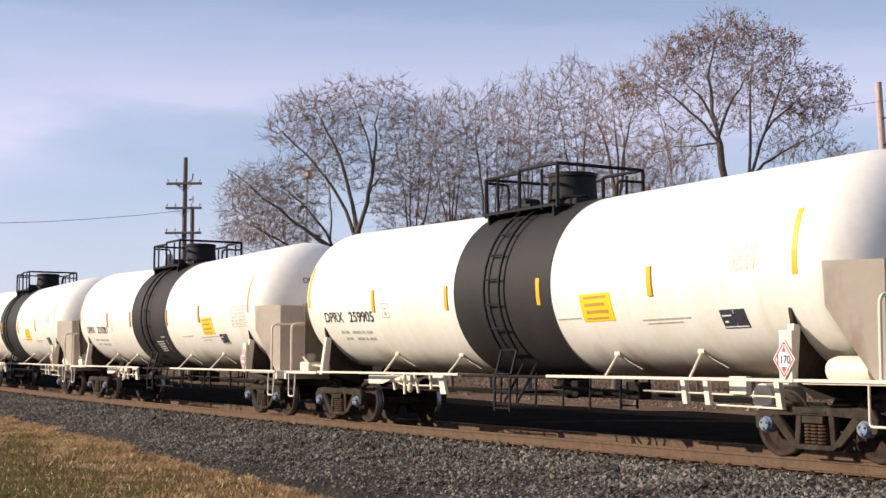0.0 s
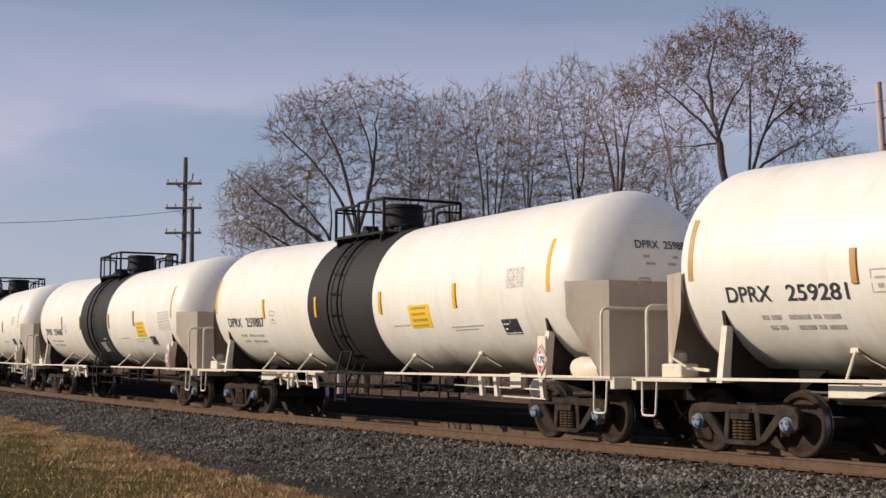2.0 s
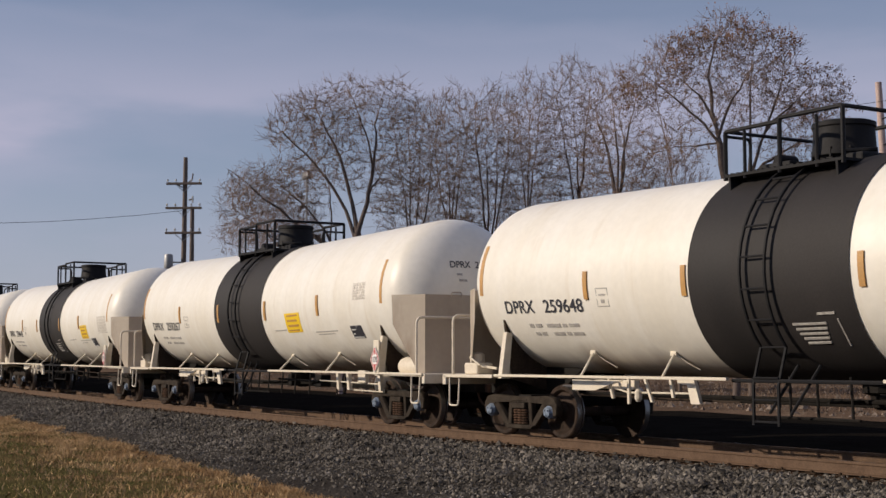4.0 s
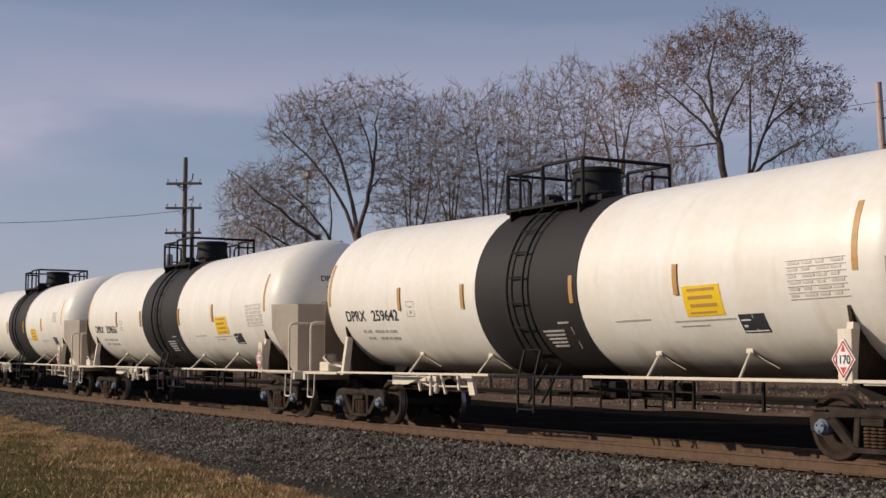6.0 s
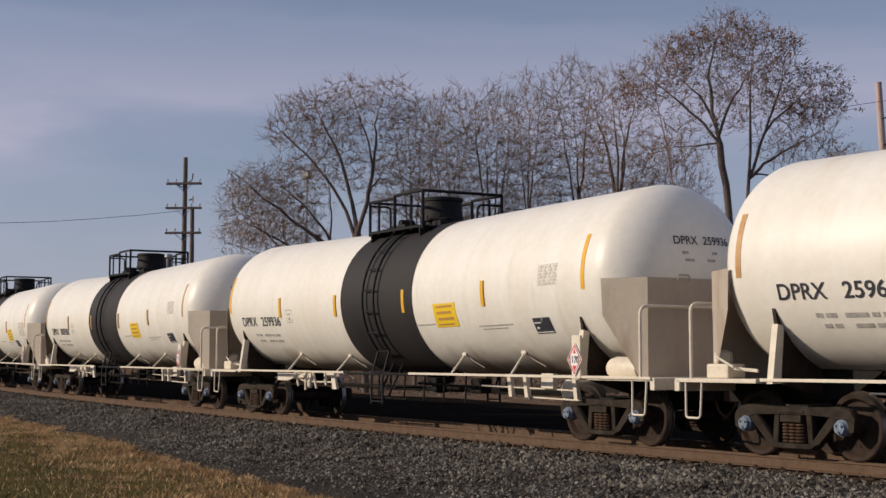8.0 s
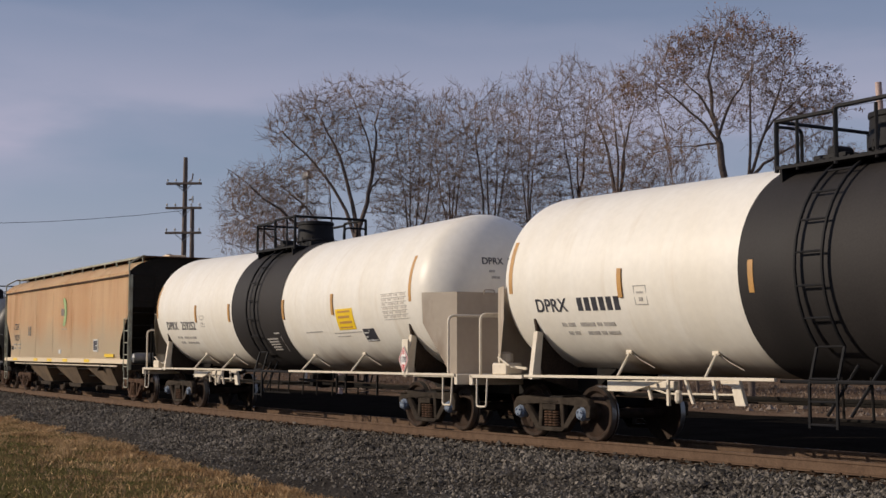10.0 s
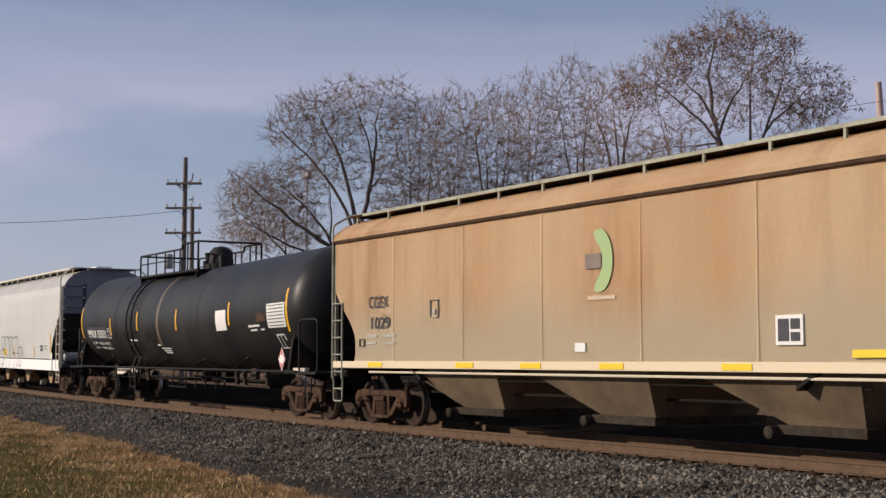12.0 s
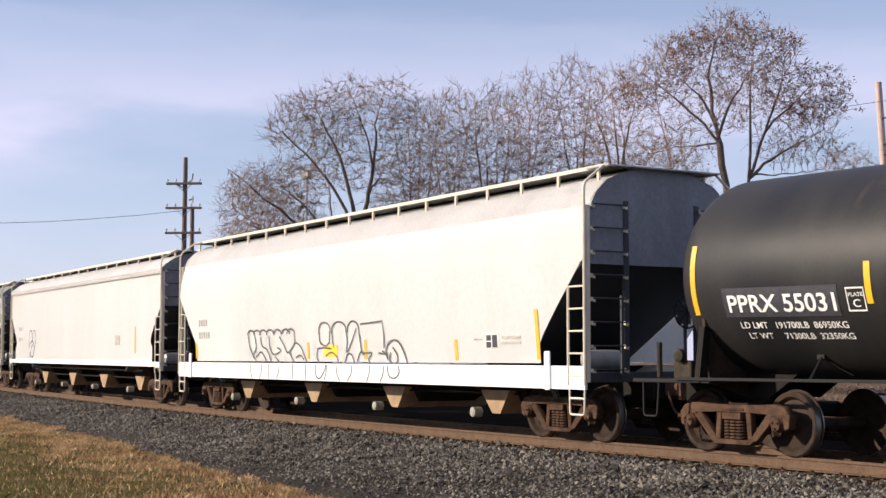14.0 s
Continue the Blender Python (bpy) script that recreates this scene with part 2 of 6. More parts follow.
FINES = material("rusty_brown_fines", (0.085, 0.052, 0.033), 0.95, second=(0.042, 0.027, 0.019), scale=3.0, amount=0.9, fine=30, fine_amount=0.4, bump=0.8, bump_scale=30, bump_dist=0.03, spec=0.0)
POST_GREY = material("pale_green_grey_paint", (0.33, 0.34, 0.27), 0.65, second=(0.20, 0.17, 0.12), scale=4, amount=0.7, fine=30, fine_amount=0.12)
# brown soot, darkened further by shade put into the colour
GRIME_SHADE = material("brown_sooty_shaded_steel", (0.050, 0.034, 0.024), 0.8, second=(0.022, 0.016, 0.012), scale=3, amount=0.8, fine=30, fine_amount=0.2, spec=0.15)
FADED = material("faded_stencil_paint", (0.52, 0.48, 0.43), 0.6, second=(0.68, 0.63, 0.56), scale=12, amount=0.8, fine_amount=0.1, bump=0)
WEED = material("dull_brown_weeds", (0.17, 0.115, 0.08), 0.95, second=(0.11, 0.075, 0.055), scale=0.5, amount=0.9, fine=9, fine_amount=0.25, bump=0, island=0.4, spec=0.1)
RUST_STREAK = material("brown_rust_streak", (0.105, 0.078, 0.052), 0.6, second=(0.035, 0.030, 0.028), scale=2.2, stretch=(3, 1, 0.6), amount=1.0, fine=16, fine_amount=0.2)
WIRE = material("dark_wire", (0.05, 0.05, 0.06), 0.6, fine_amount=0.05, bump=0)


# ---------------------------------------------------------------- mesh helpers
def part(name, bm, mat, parent, label="", smooth=None):
    """Links a bmesh as one mesh object under a thing or a part."""
    me = bpy.data.meshes.new(name)
    bmesh.ops.recalc_face_normals(bm, faces=bm.faces)
    if smooth is not None:
        for f in bm.faces:
            f.smooth = True
        for e in bm.edges:
            if len(e.link_faces) == 2 and e.calc_face_angle(0) > radians(smooth):
                e.smooth = False
    bm.to_mesh(me)
    bm.free()
    me.materials.append(mat)
    ob = new(name, me)
    ob.parent = parent
    if label:
        tagged(ob, label)
    return ob


def thing(name, label, category, group="", kind=""):
    return tagged(new(name), label, category, group, kind)


def box(bm, x0, x1, y0, y1, z0, z1, bevel=0.0):
    vs = [bm.verts.new((x, y, z)) for x in (x0, x1) for y in (y0, y1) for z in (z0, z1)]
    fs = [bm.faces.new([vs[i] for i in q]) for q in ((0, 1, 3, 2), (4, 6, 7, 5), (0, 4, 5, 1), (2, 3, 7, 6), (0, 2, 6, 4), (1, 5, 7, 3))]
    if bevel:
        edges = list({e for f in fs for e in f.edges})
        bmesh.ops.bevel(bm, geom=edges, offset=bevel, segments=2, affect="EDGES", profile=0.5)
    return vs


def boxed(x0, x1, y0, y1, z0, z1, bevel=0.0):
    bm = bmesh.new()
    box(bm, x0, x1, y0, y1, z0, z1, bevel)
    return bm


def tube(bm, path, r, n=8, closed=False):
    """A round bar along a path."""
    path = [Vector(p) for p in path]
    rings, up = [], None
    for i, p in enumerate(path):
        a = path[i - 1] if i or closed else p
        b = path[(i + 1) % len(path)] if i < len(path) - 1 or closed else p
        d = (b - a).normalized()
        if up is None:
            up = d.orthogonal().normalized()
        up = (up - d * up.dot(d)).normalized()
        side = d.cross(up)
        rings.append([bm.verts.new(p + (up * math.cos(2 * math.pi * k / n) + side * math.sin(2 * math.pi * k / n)) * r) for k in range(n)])
    pairs = list(zip(rings, rings[1:])) + ([(rings[-1], rings[0])] if closed else [])
    for u, v in pairs:
        for k in range(n):
            bm.faces.new((u[k], u[(k + 1) % n], v[(k + 1) % n], v[k]))
    if not closed:
        bm.faces.new(rings[0][::-1])
        bm.faces.new(rings[-1])
    return bm


def tubed(*paths, r=0.02, n=8):
    bm = bmesh.new()
    for p in paths:
        tube(bm, p, r, n)
    return bm


def arc(points, steps=5, r=0.12):
    """Rounds the corners of a path."""
    pts = [Vector(p) for p in points]
    out = [pts[0]]
    for a, b, c in zip(pts, pts[1:], pts[2:]):
        u, v = (a - b), (c - b)
        k = min(r, u.length / 2, v.length / 2)
        p, q = b + u.normalized() * k, b + v.normalized() * k
        for i in range(steps + 1):
            t = i / steps
            out.append(p * (1 - t) ** 2 + b * 2 * t * (1 - t) + q * t * t)
    out.append(pts[-1])
    return out


def prism(bm, outline, axis, lo, hi):
    """Extrudes an outline: axis 'y' takes (x, z), axis 'x' takes (y, z), axis 'z' takes (x, y)."""
    put = {"y": lambda p, d: (p[0], d, p[1]), "x": lambda p, d: (d, p[0], p[1]), "z": lambda p, d: (p[0], p[1], d)}[axis]
    a, b = ([bm.verts.new(put(p, d)) for p in outline] for d in (lo, hi))
    n = len(outline)
    for i in range(n):
        bm.faces.new((a[i], a[(i + 1) % n], b[(i + 1) % n], b[i]))
    bm.faces.new(a[::-1])
    bm.faces.new(b)
    return bm


def prisms(outline, axis, lo, hi):
    return prism(bmesh.new(), outline, axis, lo, hi)


def lathe_y(bm, profile, n=32, cx=0.0, cz=0.0):
    """Turns (radius, y) pairs about an axle along y."""
    rings = [[bm.verts.new((cx + r * math.cos(2 * math.pi * k / n), y, cz + r * math.sin(2 * math.pi * k / n))) for k in range(n)] for r, y in profile]
    for u, v in zip(rings, rings[1:]):
        for k in range(n):
            bm.faces.new((u[k], u[(k + 1) % n], v[(k + 1) % n], v[k]))
    bm.faces.new(rings[0])
    bm.faces.new(rings[-1][::-1])
    return bm


def lathe_z(bm, profile, n=24, cx=0.0, cy=0.0):
    rings = [[bm.verts.new((cx + r * math.cos(2 * math.pi * k / n), cy + r * math.sin(2 * math.pi * k / n), z)) for k in range(n)] for r, z in profile]
    for u, v in zip(rings, rings[1:]):
        for k in range(n):
            bm.faces.new((u[k], u[(k + 1) % n], v[(k + 1) % n], v[k]))
    bm.faces.new(rings[0])
    bm.faces.new(rings[-1][::-1])
    return bm


# ---------------------------------------------------------------- surfaces that carry signs
class Shell:
    """A round tank: two halves that fall slightly to the middle."""

    def __init__(self, radius, centre, fall, half, head):
        self.radius, self.centre, self.fall, self.half, self.head = radius, centre, fall, half, head

    def axis(self, x):
        return self.centre + abs(x) * self.fall

    def at(self, x, v, lift=0.0):
        """The place on the near side at arc length v above the widest line."""
        a = v / self.radius
        r = self.radius + lift
        return Vector((x, -r * math.cos(a), self.axis(x) + r * math.sin(a)))

    def rings(self, bm, stations, lift=0.0, n=64):
        rings = []
        for x, k in stations:
            r = (self.radius + lift) * k
            rings.append([bm.verts.new((x, r * math.cos(2 * math.pi * i / n), self.axis(x) + r * math.sin(2 * math.pi * i / n))) for i in range(n)])
        for u, v in zip(rings, rings[1:]):
            for i in range(n):
                bm.faces.new((u[i], u[(i + 1) % n], v[(i + 1) % n], v[i]))
        return rings

    def body(self):
        bm = bmesh.new()
        st = []
        for i in range(1, 13):
            a = radians(90 * i / 12)
            st.append((-self.half - self.head * math.cos(a), max(0.02, math.sin(a))))
        st += [(-self.half + self.half * 2 * i / 12, 1.0) for i in range(1, 12)]
        st += [(-x, k) for x, k in st[:12][::-1]]
        rings = self.rings(bm, st)
        bm.faces.new(rings[0])
        bm.faces.new(rings[-1][::-1])
        return bm


class Head:
    """The front head of a round tank, read from ahead."""

    def __init__(self, shell):
        self.shell = shell

    def at(self, u, v, lift=0.0):
        q = max(0.0, 1 - (u * u + v * v) / self.shell.radius ** 2)
        x = self.shell.half + self.shell.head * math.sqrt(q) + lift
        return Vector((x, u, self.shell.axis(self.shell.half) + v))


class Flat:
    """An upright near side."""

    def __init__(self, y, z=0.0):
        self.y, self.z = y, z

    def at(self, x, v, lift=0.0):
        return Vector((x, self.y - lift, self.z + v))


def patch(surface, x0, x1, v0, v1, lift=0.006, slant=0.0, bm=None, steps=6):
    """A thin sheet on a surface, with a closed rim."""
    bm = bm or bmesh.new()
    g = []
    for h in (lift, 0.0):
        g.append([[bm.verts.new(surface.at(x + slant * (v0 + (v1 - v0) * j / steps), v0 + (v1 - v0) * j / steps, h)) for x in (x0, x1)] for j in range(steps + 1)])
    for j in range(steps):
        bm.faces.new((g[0][j][0], g[0][j][1], g[0][j + 1][1], g[0][j + 1][0]))
        for s in (0, 1):
            bm.faces.new((g[0][j][s], g[0][j + 1][s], g[1][j + 1][s], g[1][j][s]))
    for j in (0, steps):
        bm.faces.new((g[0][j][0], g[0][j][1], g[1][j][1], g[1][j][0]))
    return bm


def writing(name, text, surface, x, v, height, mat, parent, label="", lift=0.008, squeeze=1.0, spacing=1.0, width=None, bold=0.013):
    """Letters of the built-in font laid on a surface; x, v is the lower left corner."""
    cu = bpy.data.curves.new("letters", "FONT")
    cu.body, cu.size, cu.space_character, cu.offset = text, 1.0, spacing, bold
    tmp = new("letters", cu)
    bpy.context.view_layer.update()
    me = bpy.data.meshes.new_from_object(tmp.evaluated_get(bpy.context.evaluated_depsgraph_get()))
    bpy.data.objects.remove(tmp)
    bpy.data.curves.remove(cu)
    xs = [p.co.x for p in me.vertices]
    k = height / 0.70
    left, right = min(xs), max(xs)
    kx = (width / (right - left)) if width else k * squeeze
    for p in me.vertices:
        p.co = surface.at(x + (p.co.x - left) * kx, v + p.co.y * k, lift)
    me.name = name
    me.materials.append(mat)
    ob = new(name, me)
    ob.parent = parent
    if label:
        tagged(ob, label)
    return ob


def bars(surface, rows, lift=0.006):
    """Lines of writing too small to read: (x0, x1, v, height) each."""
    bm = bmesh.new()
    for x0, x1, v, h in rows:
        patch(surface, x0, x1, v, v + h, lift, bm=bm, steps=1)
    return bm


def stencils(name, surface, rows, mat, parent, lift=.006):
    """Unreadable lines of writing, each a part."""
    for row in rows:
        part(name, bars(surface, [row], lift), mat, parent)


# ---------------------------------------------------------------- track
CURVE, RISE = 0.0011157, 0.0001657


def track_y(x):
    c = max(-170.0, min(120.0, x))
    return CURVE * c * c / 2 + CURVE * c * (x - c)


def track_z(x):
    u = max(0.0, min(85.0, -x))
    return RISE * u * u / 2


def on_track(x):
    """The pose of a car whose middle is at x."""
    c = max(-170.0, min(120.0, x))
    u = max(0.0, min(85.0, -x))
    tilt = RISE * u if x > -85 else 0.0
    return pose(x, track_y(x), track_z(x), 0, math.degrees(tilt), math.degrees(math.atan(CURVE * c)))


SPEED = 15.52      # metres a second


def travelled(t):
    return SPEED * t


RAIL_X = [-400, -300, -230] + list(range(-170, 121, 5)) + [170, 260]


def grass_edge(x):
    """How far from the track's middle the lawn begins."""
    return float(np.interp(x, [-120, -60, -46, -30, -21, -17, 0, 60], [-3.75, -4.15, -4.45, -5.38, -6.43, -6.8, -7.6, -8.0]))


def ground_height(x, d):
    """Height of the ground d metres beside the track's middle."""
    base = track_z(x)
    e = grass_edge(x)
    return base + float(np.interp(d, [e - 25, e - 3, e, -3.4, -2.5, -1.5, 1.5, 2.6, 4.6, 9, 30], [-0.62, -0.55, -0.5, -0.36, -0.24, -0.205, -0.205, -0.17, -0.12, -0.15, -0.1]))


def sweep(profile, xs, name, mat, parent):
    """A bar with a (y, z) profile along the track."""
    bm = bmesh.new()
    rings = [[bm.verts.new((x, track_y(x) + y, track_z(x) + z)) for y, z in profile] for x in xs]
    n = len(profile)
    for u, v in zip(rings, rings[1:]):
        for k in range(n):
            bm.faces.new((u[k], u[(k + 1) % n], v[(k + 1) % n], v[k]))
    return part(name, bm, mat, parent)


def build_track():
    track = thing("track", "single railway track with brown steel rails on wooden ties", "track", kind="structure")
    half = [(0.034, 0.0), (0.038, -0.006), (0.038, -0.034), (0.026, -0.046), (0.024, -0.150), (0.075, -0.168), (0.075, -0.178)]
    for s in (-1, 1):
        prof = [(s * 0.755 + y, z) for y, z in half] + [(s * 0.755 - y, z) for y, z in half[::-1]]
        sweep(prof, RAIL_X, "rail", RAIL, track)
    return track


def build_ties(track):
    me = bpy.data.meshes.new("tie")
    bm = boxed(-0.11, 0.11, -1.3, 1.3, -0.36, -0.190, 0.012)
    for s in (-1, 1):
        box(bm, -.09, .09, s * .755 - .19, s * .755 + .19, -.192, -.178)
        for m, e in ((-1, -1), (1, 1)):
            box(bm, m * .06 - .016, m * .06 + .016, s * .755 + e * .09 - .016, s * .755 + e * .09 + .016, -.18, -.152)
    bm.to_mesh(me)
    bm.free()
    me.materials.append(TIE)
    rng = random.Random(4)
    for i in range(190):
        x = 6 - 0.53 * i
        ob = new("tie", me)
        ob.parent = track
        ob.matrix_basis = pose(x, track_y(x) + rng.uniform(-.03, .03), track_z(x) + rng.uniform(-.008, .004), 0, 0, math.degrees(CURVE * x) + rng.uniform(-1, 1))


def build_ground():
    xs = [-4000, -1500, -700, -400, -300, -230] + [-170 + 2.5 * i for i in range(117)] + [170, 260, 500, 1200, 4000]
    ds = [-3000, -900, -300, -120, -60, -38, -30, -24, -18, -13] + [-10 + 0.4 * i for i in range(52)] + [11.5, 14, 18, 24, 32, 45, 70, 120, 300, 900, 3000]
    bm = bmesh.new()
    grid = []
    for x in xs:
        row = []
        for d in ds:
            y = track_y(x) + d
            z = ground_height(x, d)
            if abs(d) < 100 and abs(x) < 200:
                z += noise.noise((x * .35, y * .35, 3)) * (0.05 if abs(d) > 3.2 else 0.015)
                if d > 6:
                    z += 0.10 * noise.noise((x * .1, y * .1, 8))
            row.append(bm.verts.new((x, y, z)))
        grid.append(row)
    faces = {}
    for i in range(len(xs) - 1):
        for j in range(len(ds) - 1):
            f = bm.faces.new((grid[i][j], grid[i + 1][j], grid[i + 1][j + 1], grid[i][j + 1]))
            mid, x = (ds[j] + ds[j + 1]) / 2, (xs[i] + xs[i + 1]) / 2
            # index 3 paints the train's shade under the cars and behind the rails
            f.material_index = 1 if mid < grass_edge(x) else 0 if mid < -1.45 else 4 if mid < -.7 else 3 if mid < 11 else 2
            f.smooth = True
    ob = part("ground", bm, BALLAST, None)
    ob.data.materials.append(LAWN)
    ob.data.materials.append(SOIL)
    ob.data.materials.append(TRAIN_SHADE)
    ob.data.materials.append(FINES)
    return tagged(ob, "gravel track bed with dry lawn before it and brown field behind", "ground", kind="structure")


def soup(name, verts, faces, mat, label, category, parent=None):
    me = bpy.data.meshes.new(name)
    me.from_pydata(verts, [], faces)
    me.materials.append(mat)
    me.update()
    ob = new(name, me)
    ob.parent = parent
    return tagged(ob, label, category, kind="stuff")


def build_stones():
    rng = np.random.RandomState(7)
    V, F = [], []
    octa = np.array([(1, 0, 0), (0, 1, 0), (-1, 0, 0), (0, -1, 0), (0, 0, 1), (0, 0, -1)], float)
    tri = [(0, 1, 4), (1, 2, 4), (2, 3, 4), (3, 0, 4), (1, 0, 5), (2, 1, 5), (3, 2, 5), (0, 3, 5)]
    n = 0
    while n < 78000:
        u = rng.rand()
        x = -8 - 70 * u ** 1.35
        d = rng.uniform(max(grass_edge(x) - 0.25, -7.2), 2.2)
        if d > -1.35 and rng.rand() < .82:
            continue
        if d < -2.6 and rng.rand() < .25 * (-2.6 - d):
            continue
        s = rng.uniform(.016, .046) * (1.5 if rng.rand() < .04 else 1) * (1.0 if d > -4.2 else 0.75)
        if abs(abs(d) - .755) < .09:
            continue
        c = np.array((x, track_y(x) + d, ground_height(x, d) + s * rng.uniform(-.2, .55)))
        a, b = rng.uniform(0, 6.28, 2)
        q = octa * rng.uniform(.65, 1.25, (6, 1)) * s * rng.uniform(.7, 1.3, 3)
        ca, sa, cb, sb = math.cos(a), math.sin(a), math.cos(b), math.sin(b)
        q = q @ np.array([[ca, sa, 0], [-sa, ca, 0], [0, 0, 1]]) @ np.array([[1, 0, 0], [0, cb, sb], [0, -sb, cb]])
        k = len(V)
        V.extend(map(tuple, q + c))
        F.extend((k + i, k + j, k + l) for i, j, l in tri)
        n += 1
    soup("ballast", V, F, STONE, "loose grey crushed stone ballast beside the rails", "ballast")


def build_grass():
    rng = np.random.RandomState(11)
    for name, mat, count, label in (("dry_grass", DRY_GRASS, 85000, "short dry tan grass along the gravel"), ("green_grass", GREEN_GRASS, 70000, "short green lawn grass with dry patches")):
        V, F = [], []
        n = 0
        while n < count:
            x = -13 - 55 * rng.rand() ** 1.2
            e = grass_edge(x) + 0.45 * noise.noise((x * .9, 1, 1)) + .35 * noise.noise((x * 3.1, 5, 1))
            back = rng.exponential(.8) if name == "dry_grass" else .7 + 7 * rng.rand() ** 1.3
            d = e - back
            y = track_y(x) + d
            if y < -13.5:
                continue
            g = noise.noise((x * .42, y * .42, 2))
            if name == "green_grass" and g < -.05 and rng.rand() < .5:
                continue
            if name == "dry_grass" and noise.noise((x * .75, y * 1.1, 9)) + .5 * noise.noise((x * 2.1, y * 2.6, 4)) < .02 and rng.rand() < .86:
                continue
            z = ground_height(x, d) - .01
            h = rng.uniform(.02, .085) * (1.35 + .5 * g if name == "dry_grass" else .75)
            a = rng.uniform(0, 6.28)
            lean = rng.uniform(.2, 1.2) * h
            w = rng.uniform(.005, .013)
            ca, sa = math.cos(a), math.sin(a)
            b = rng.uniform(0, 6.28)
            k = len(V)
            V += [(x - ca * w, y - sa * w, z), (x + ca * w, y + sa * w, z), (x + math.cos(b) * lean, y + math.sin(b) * lean, z + h)]
            F.append((k, k + 1, k + 2))
            n += 1
        soup(name, V, F, mat, label, "grass")


# ---------------------------------------------------------------- running gear
WHEEL_R = 0.457


def build_truck(parent, x, frame_mat, cap_mat):
    """A two-axle truck: bolster with side frames, springs, caps and wheelsets."""
    bm = boxed(-0.20, 0.20, -0.95, 0.95, 0.52, 0.74, 0.03)
    box(bm, -0.28, 0.28, -0.28, 0.28, 0.70, 0.86, 0.03)
    truck = part("truck", bm, SOOT_SHADE, parent)
    truck.matrix_basis = pose(x, 0, 0)
    for s in (-1, 1):
        y0, y1 = (s * 1.0 - 0.07, s * 1.0 + 0.07)
        bm = bmesh.new()
        # upper chord, with a pedestal over each axle
        top = [(-1.10, .40), (-1.12, .58), (-1.02, .70), (-.80, .735), (-.4, .715), (0, .71), (.4, .715), (.80, .735), (1.02, .70), (1.12, .58), (1.10, .40),
               (1.00, .38), (.99, .56), (.79, .58), (.76, .60), (.30, .61), (-.30, .61), (-.76, .60), (-.79, .58), (-.99, .56), (-1.00, .38)]
        prism(bm, top, "y", y0, y1)
        # lower chord: slanted arms and the spring seat
        for m in (-1, 1):
            prism(bm, [(m * .88, .60), (m * .68, .61), (m * .30, .19), (m * .42, .155)], "y", y0 + .01, y1 - .01)
            prism(bm, [(m * .24, .64), (m * .34, .64), (m * .38, .24), (m * .28, .20)], "y", y0 + .015, y1 - .015)
        prism(bm, [(-.46, .215), (-.36, .14), (.36, .14), (.46, .215)], "y", y0 - .02, y1 + .02)
        bmesh.ops.bevel(bm, geom=list(bm.edges), offset=0.012, segments=1, affect="EDGES")
        side = part("side_frame", bm, frame_mat, truck, smooth=40)
        for i in (-1, 0, 1):
            bm = bmesh.new()
            for turn in range(6):
                lathe_z(bm, [(0.062, .225 + turn * .045), (0.074, .235 + turn * .045), (0.074, .250 + turn * .045), (0.062, .258 + turn * .045)], 12, i * .125, s * 1.0 + s * .015)
            part("spring", bm, RUST, side)
        part("bolster_end", boxed(-.19, .19, s * 1.0 - .10, s * 1.0 + .10, .50, .60, .015), frame_mat, side)
        part("wedge_plate", boxed(-.23, .23, s * 1.0 - .085, s * 1.0 + .085, .63, .665, .01), frame_mat, side)
        for m in (-1, 1):
            bm = lathe_y(bmesh.new(), [(.10, s * .93), (.115, s * .95), (.115, s * 1.07), (.098, s * 1.085), (.085, s * 1.125), (.035, s * 1.13)], 20, m * .889, WHEEL_R)
            for k in range(3):
                a = k * 2.094 + .5
                lathe_y(bm, [(.016, s * 1.12), (.016, s * 1.15)], 6, m * .889 + .055 * math.cos(a), WHEEL_R + .055 * math.sin(a))
            part("bearing_cap", bm, cap_mat, side, smooth=40)
            part("adapter", boxed(m * .889 - .13, m * .889 + .13, s * 1.0 - .075, s * 1.0 + .075, .565, .60, .01), frame_mat, side)
    bm = bmesh.new()
    for m in (-1, 1):
        tube(bm, [(m * .36, -.85, .40), (m * .36, .85, .40)], .045, 8)
        for s in (-1, 1):
            prism(bm, [(m * .36, .30), (m * .47, .32), (m * .47, .58), (m * .36, .56)], "y", s * .74 - .05, s * .74 + .05)
    part("brake_beam", bm, SOOT_SHADE, truck)
    for m in (-1, 1):
        bm = bmesh.new()
        for s in (-1, 1):
            pr = [(.09, .62), (.10, .66), (.12, .665), (.33, .70), (.385, .675), (.482, .665), (.486, .685), (.462, .70), (.455, .79), (.44, .80), (.385, .795), (.34, .735), (.15, .755), (.10, .80), (.085, .83)]
            lathe_y(bm, [(r, s * y) for r, y in pr], 40)
        tube(bm, [(0, -1.0, 0), (0, 1.0, 0)], .085, 14)
        # cast ribs and a chalk patch keep the turning visible
        for s in (-1, 1):
            for k in range(3):
                a = k * 2.094
                box(bm, .24 * math.cos(a) - .02, .24 * math.cos(a) + .02, s * .735 - .02, s * .735 + .02, .24 * math.sin(a) - .02, .24 * math.sin(a) + .02)
        ws = part("wheelset", bm, WHEEL, truck, smooth=35)
        ws.data.materials.append(TREAD)
        for f in ws.data.polygons:
            c = f.center
            if abs(c.y) > .66 and math.hypot(c.x, c.z) > .445 and abs(f.normal.y) < .6:
                f.material_index = 1
        ws.matrix_basis = pose(m * .889, 0, WHEEL_R)
    return truck


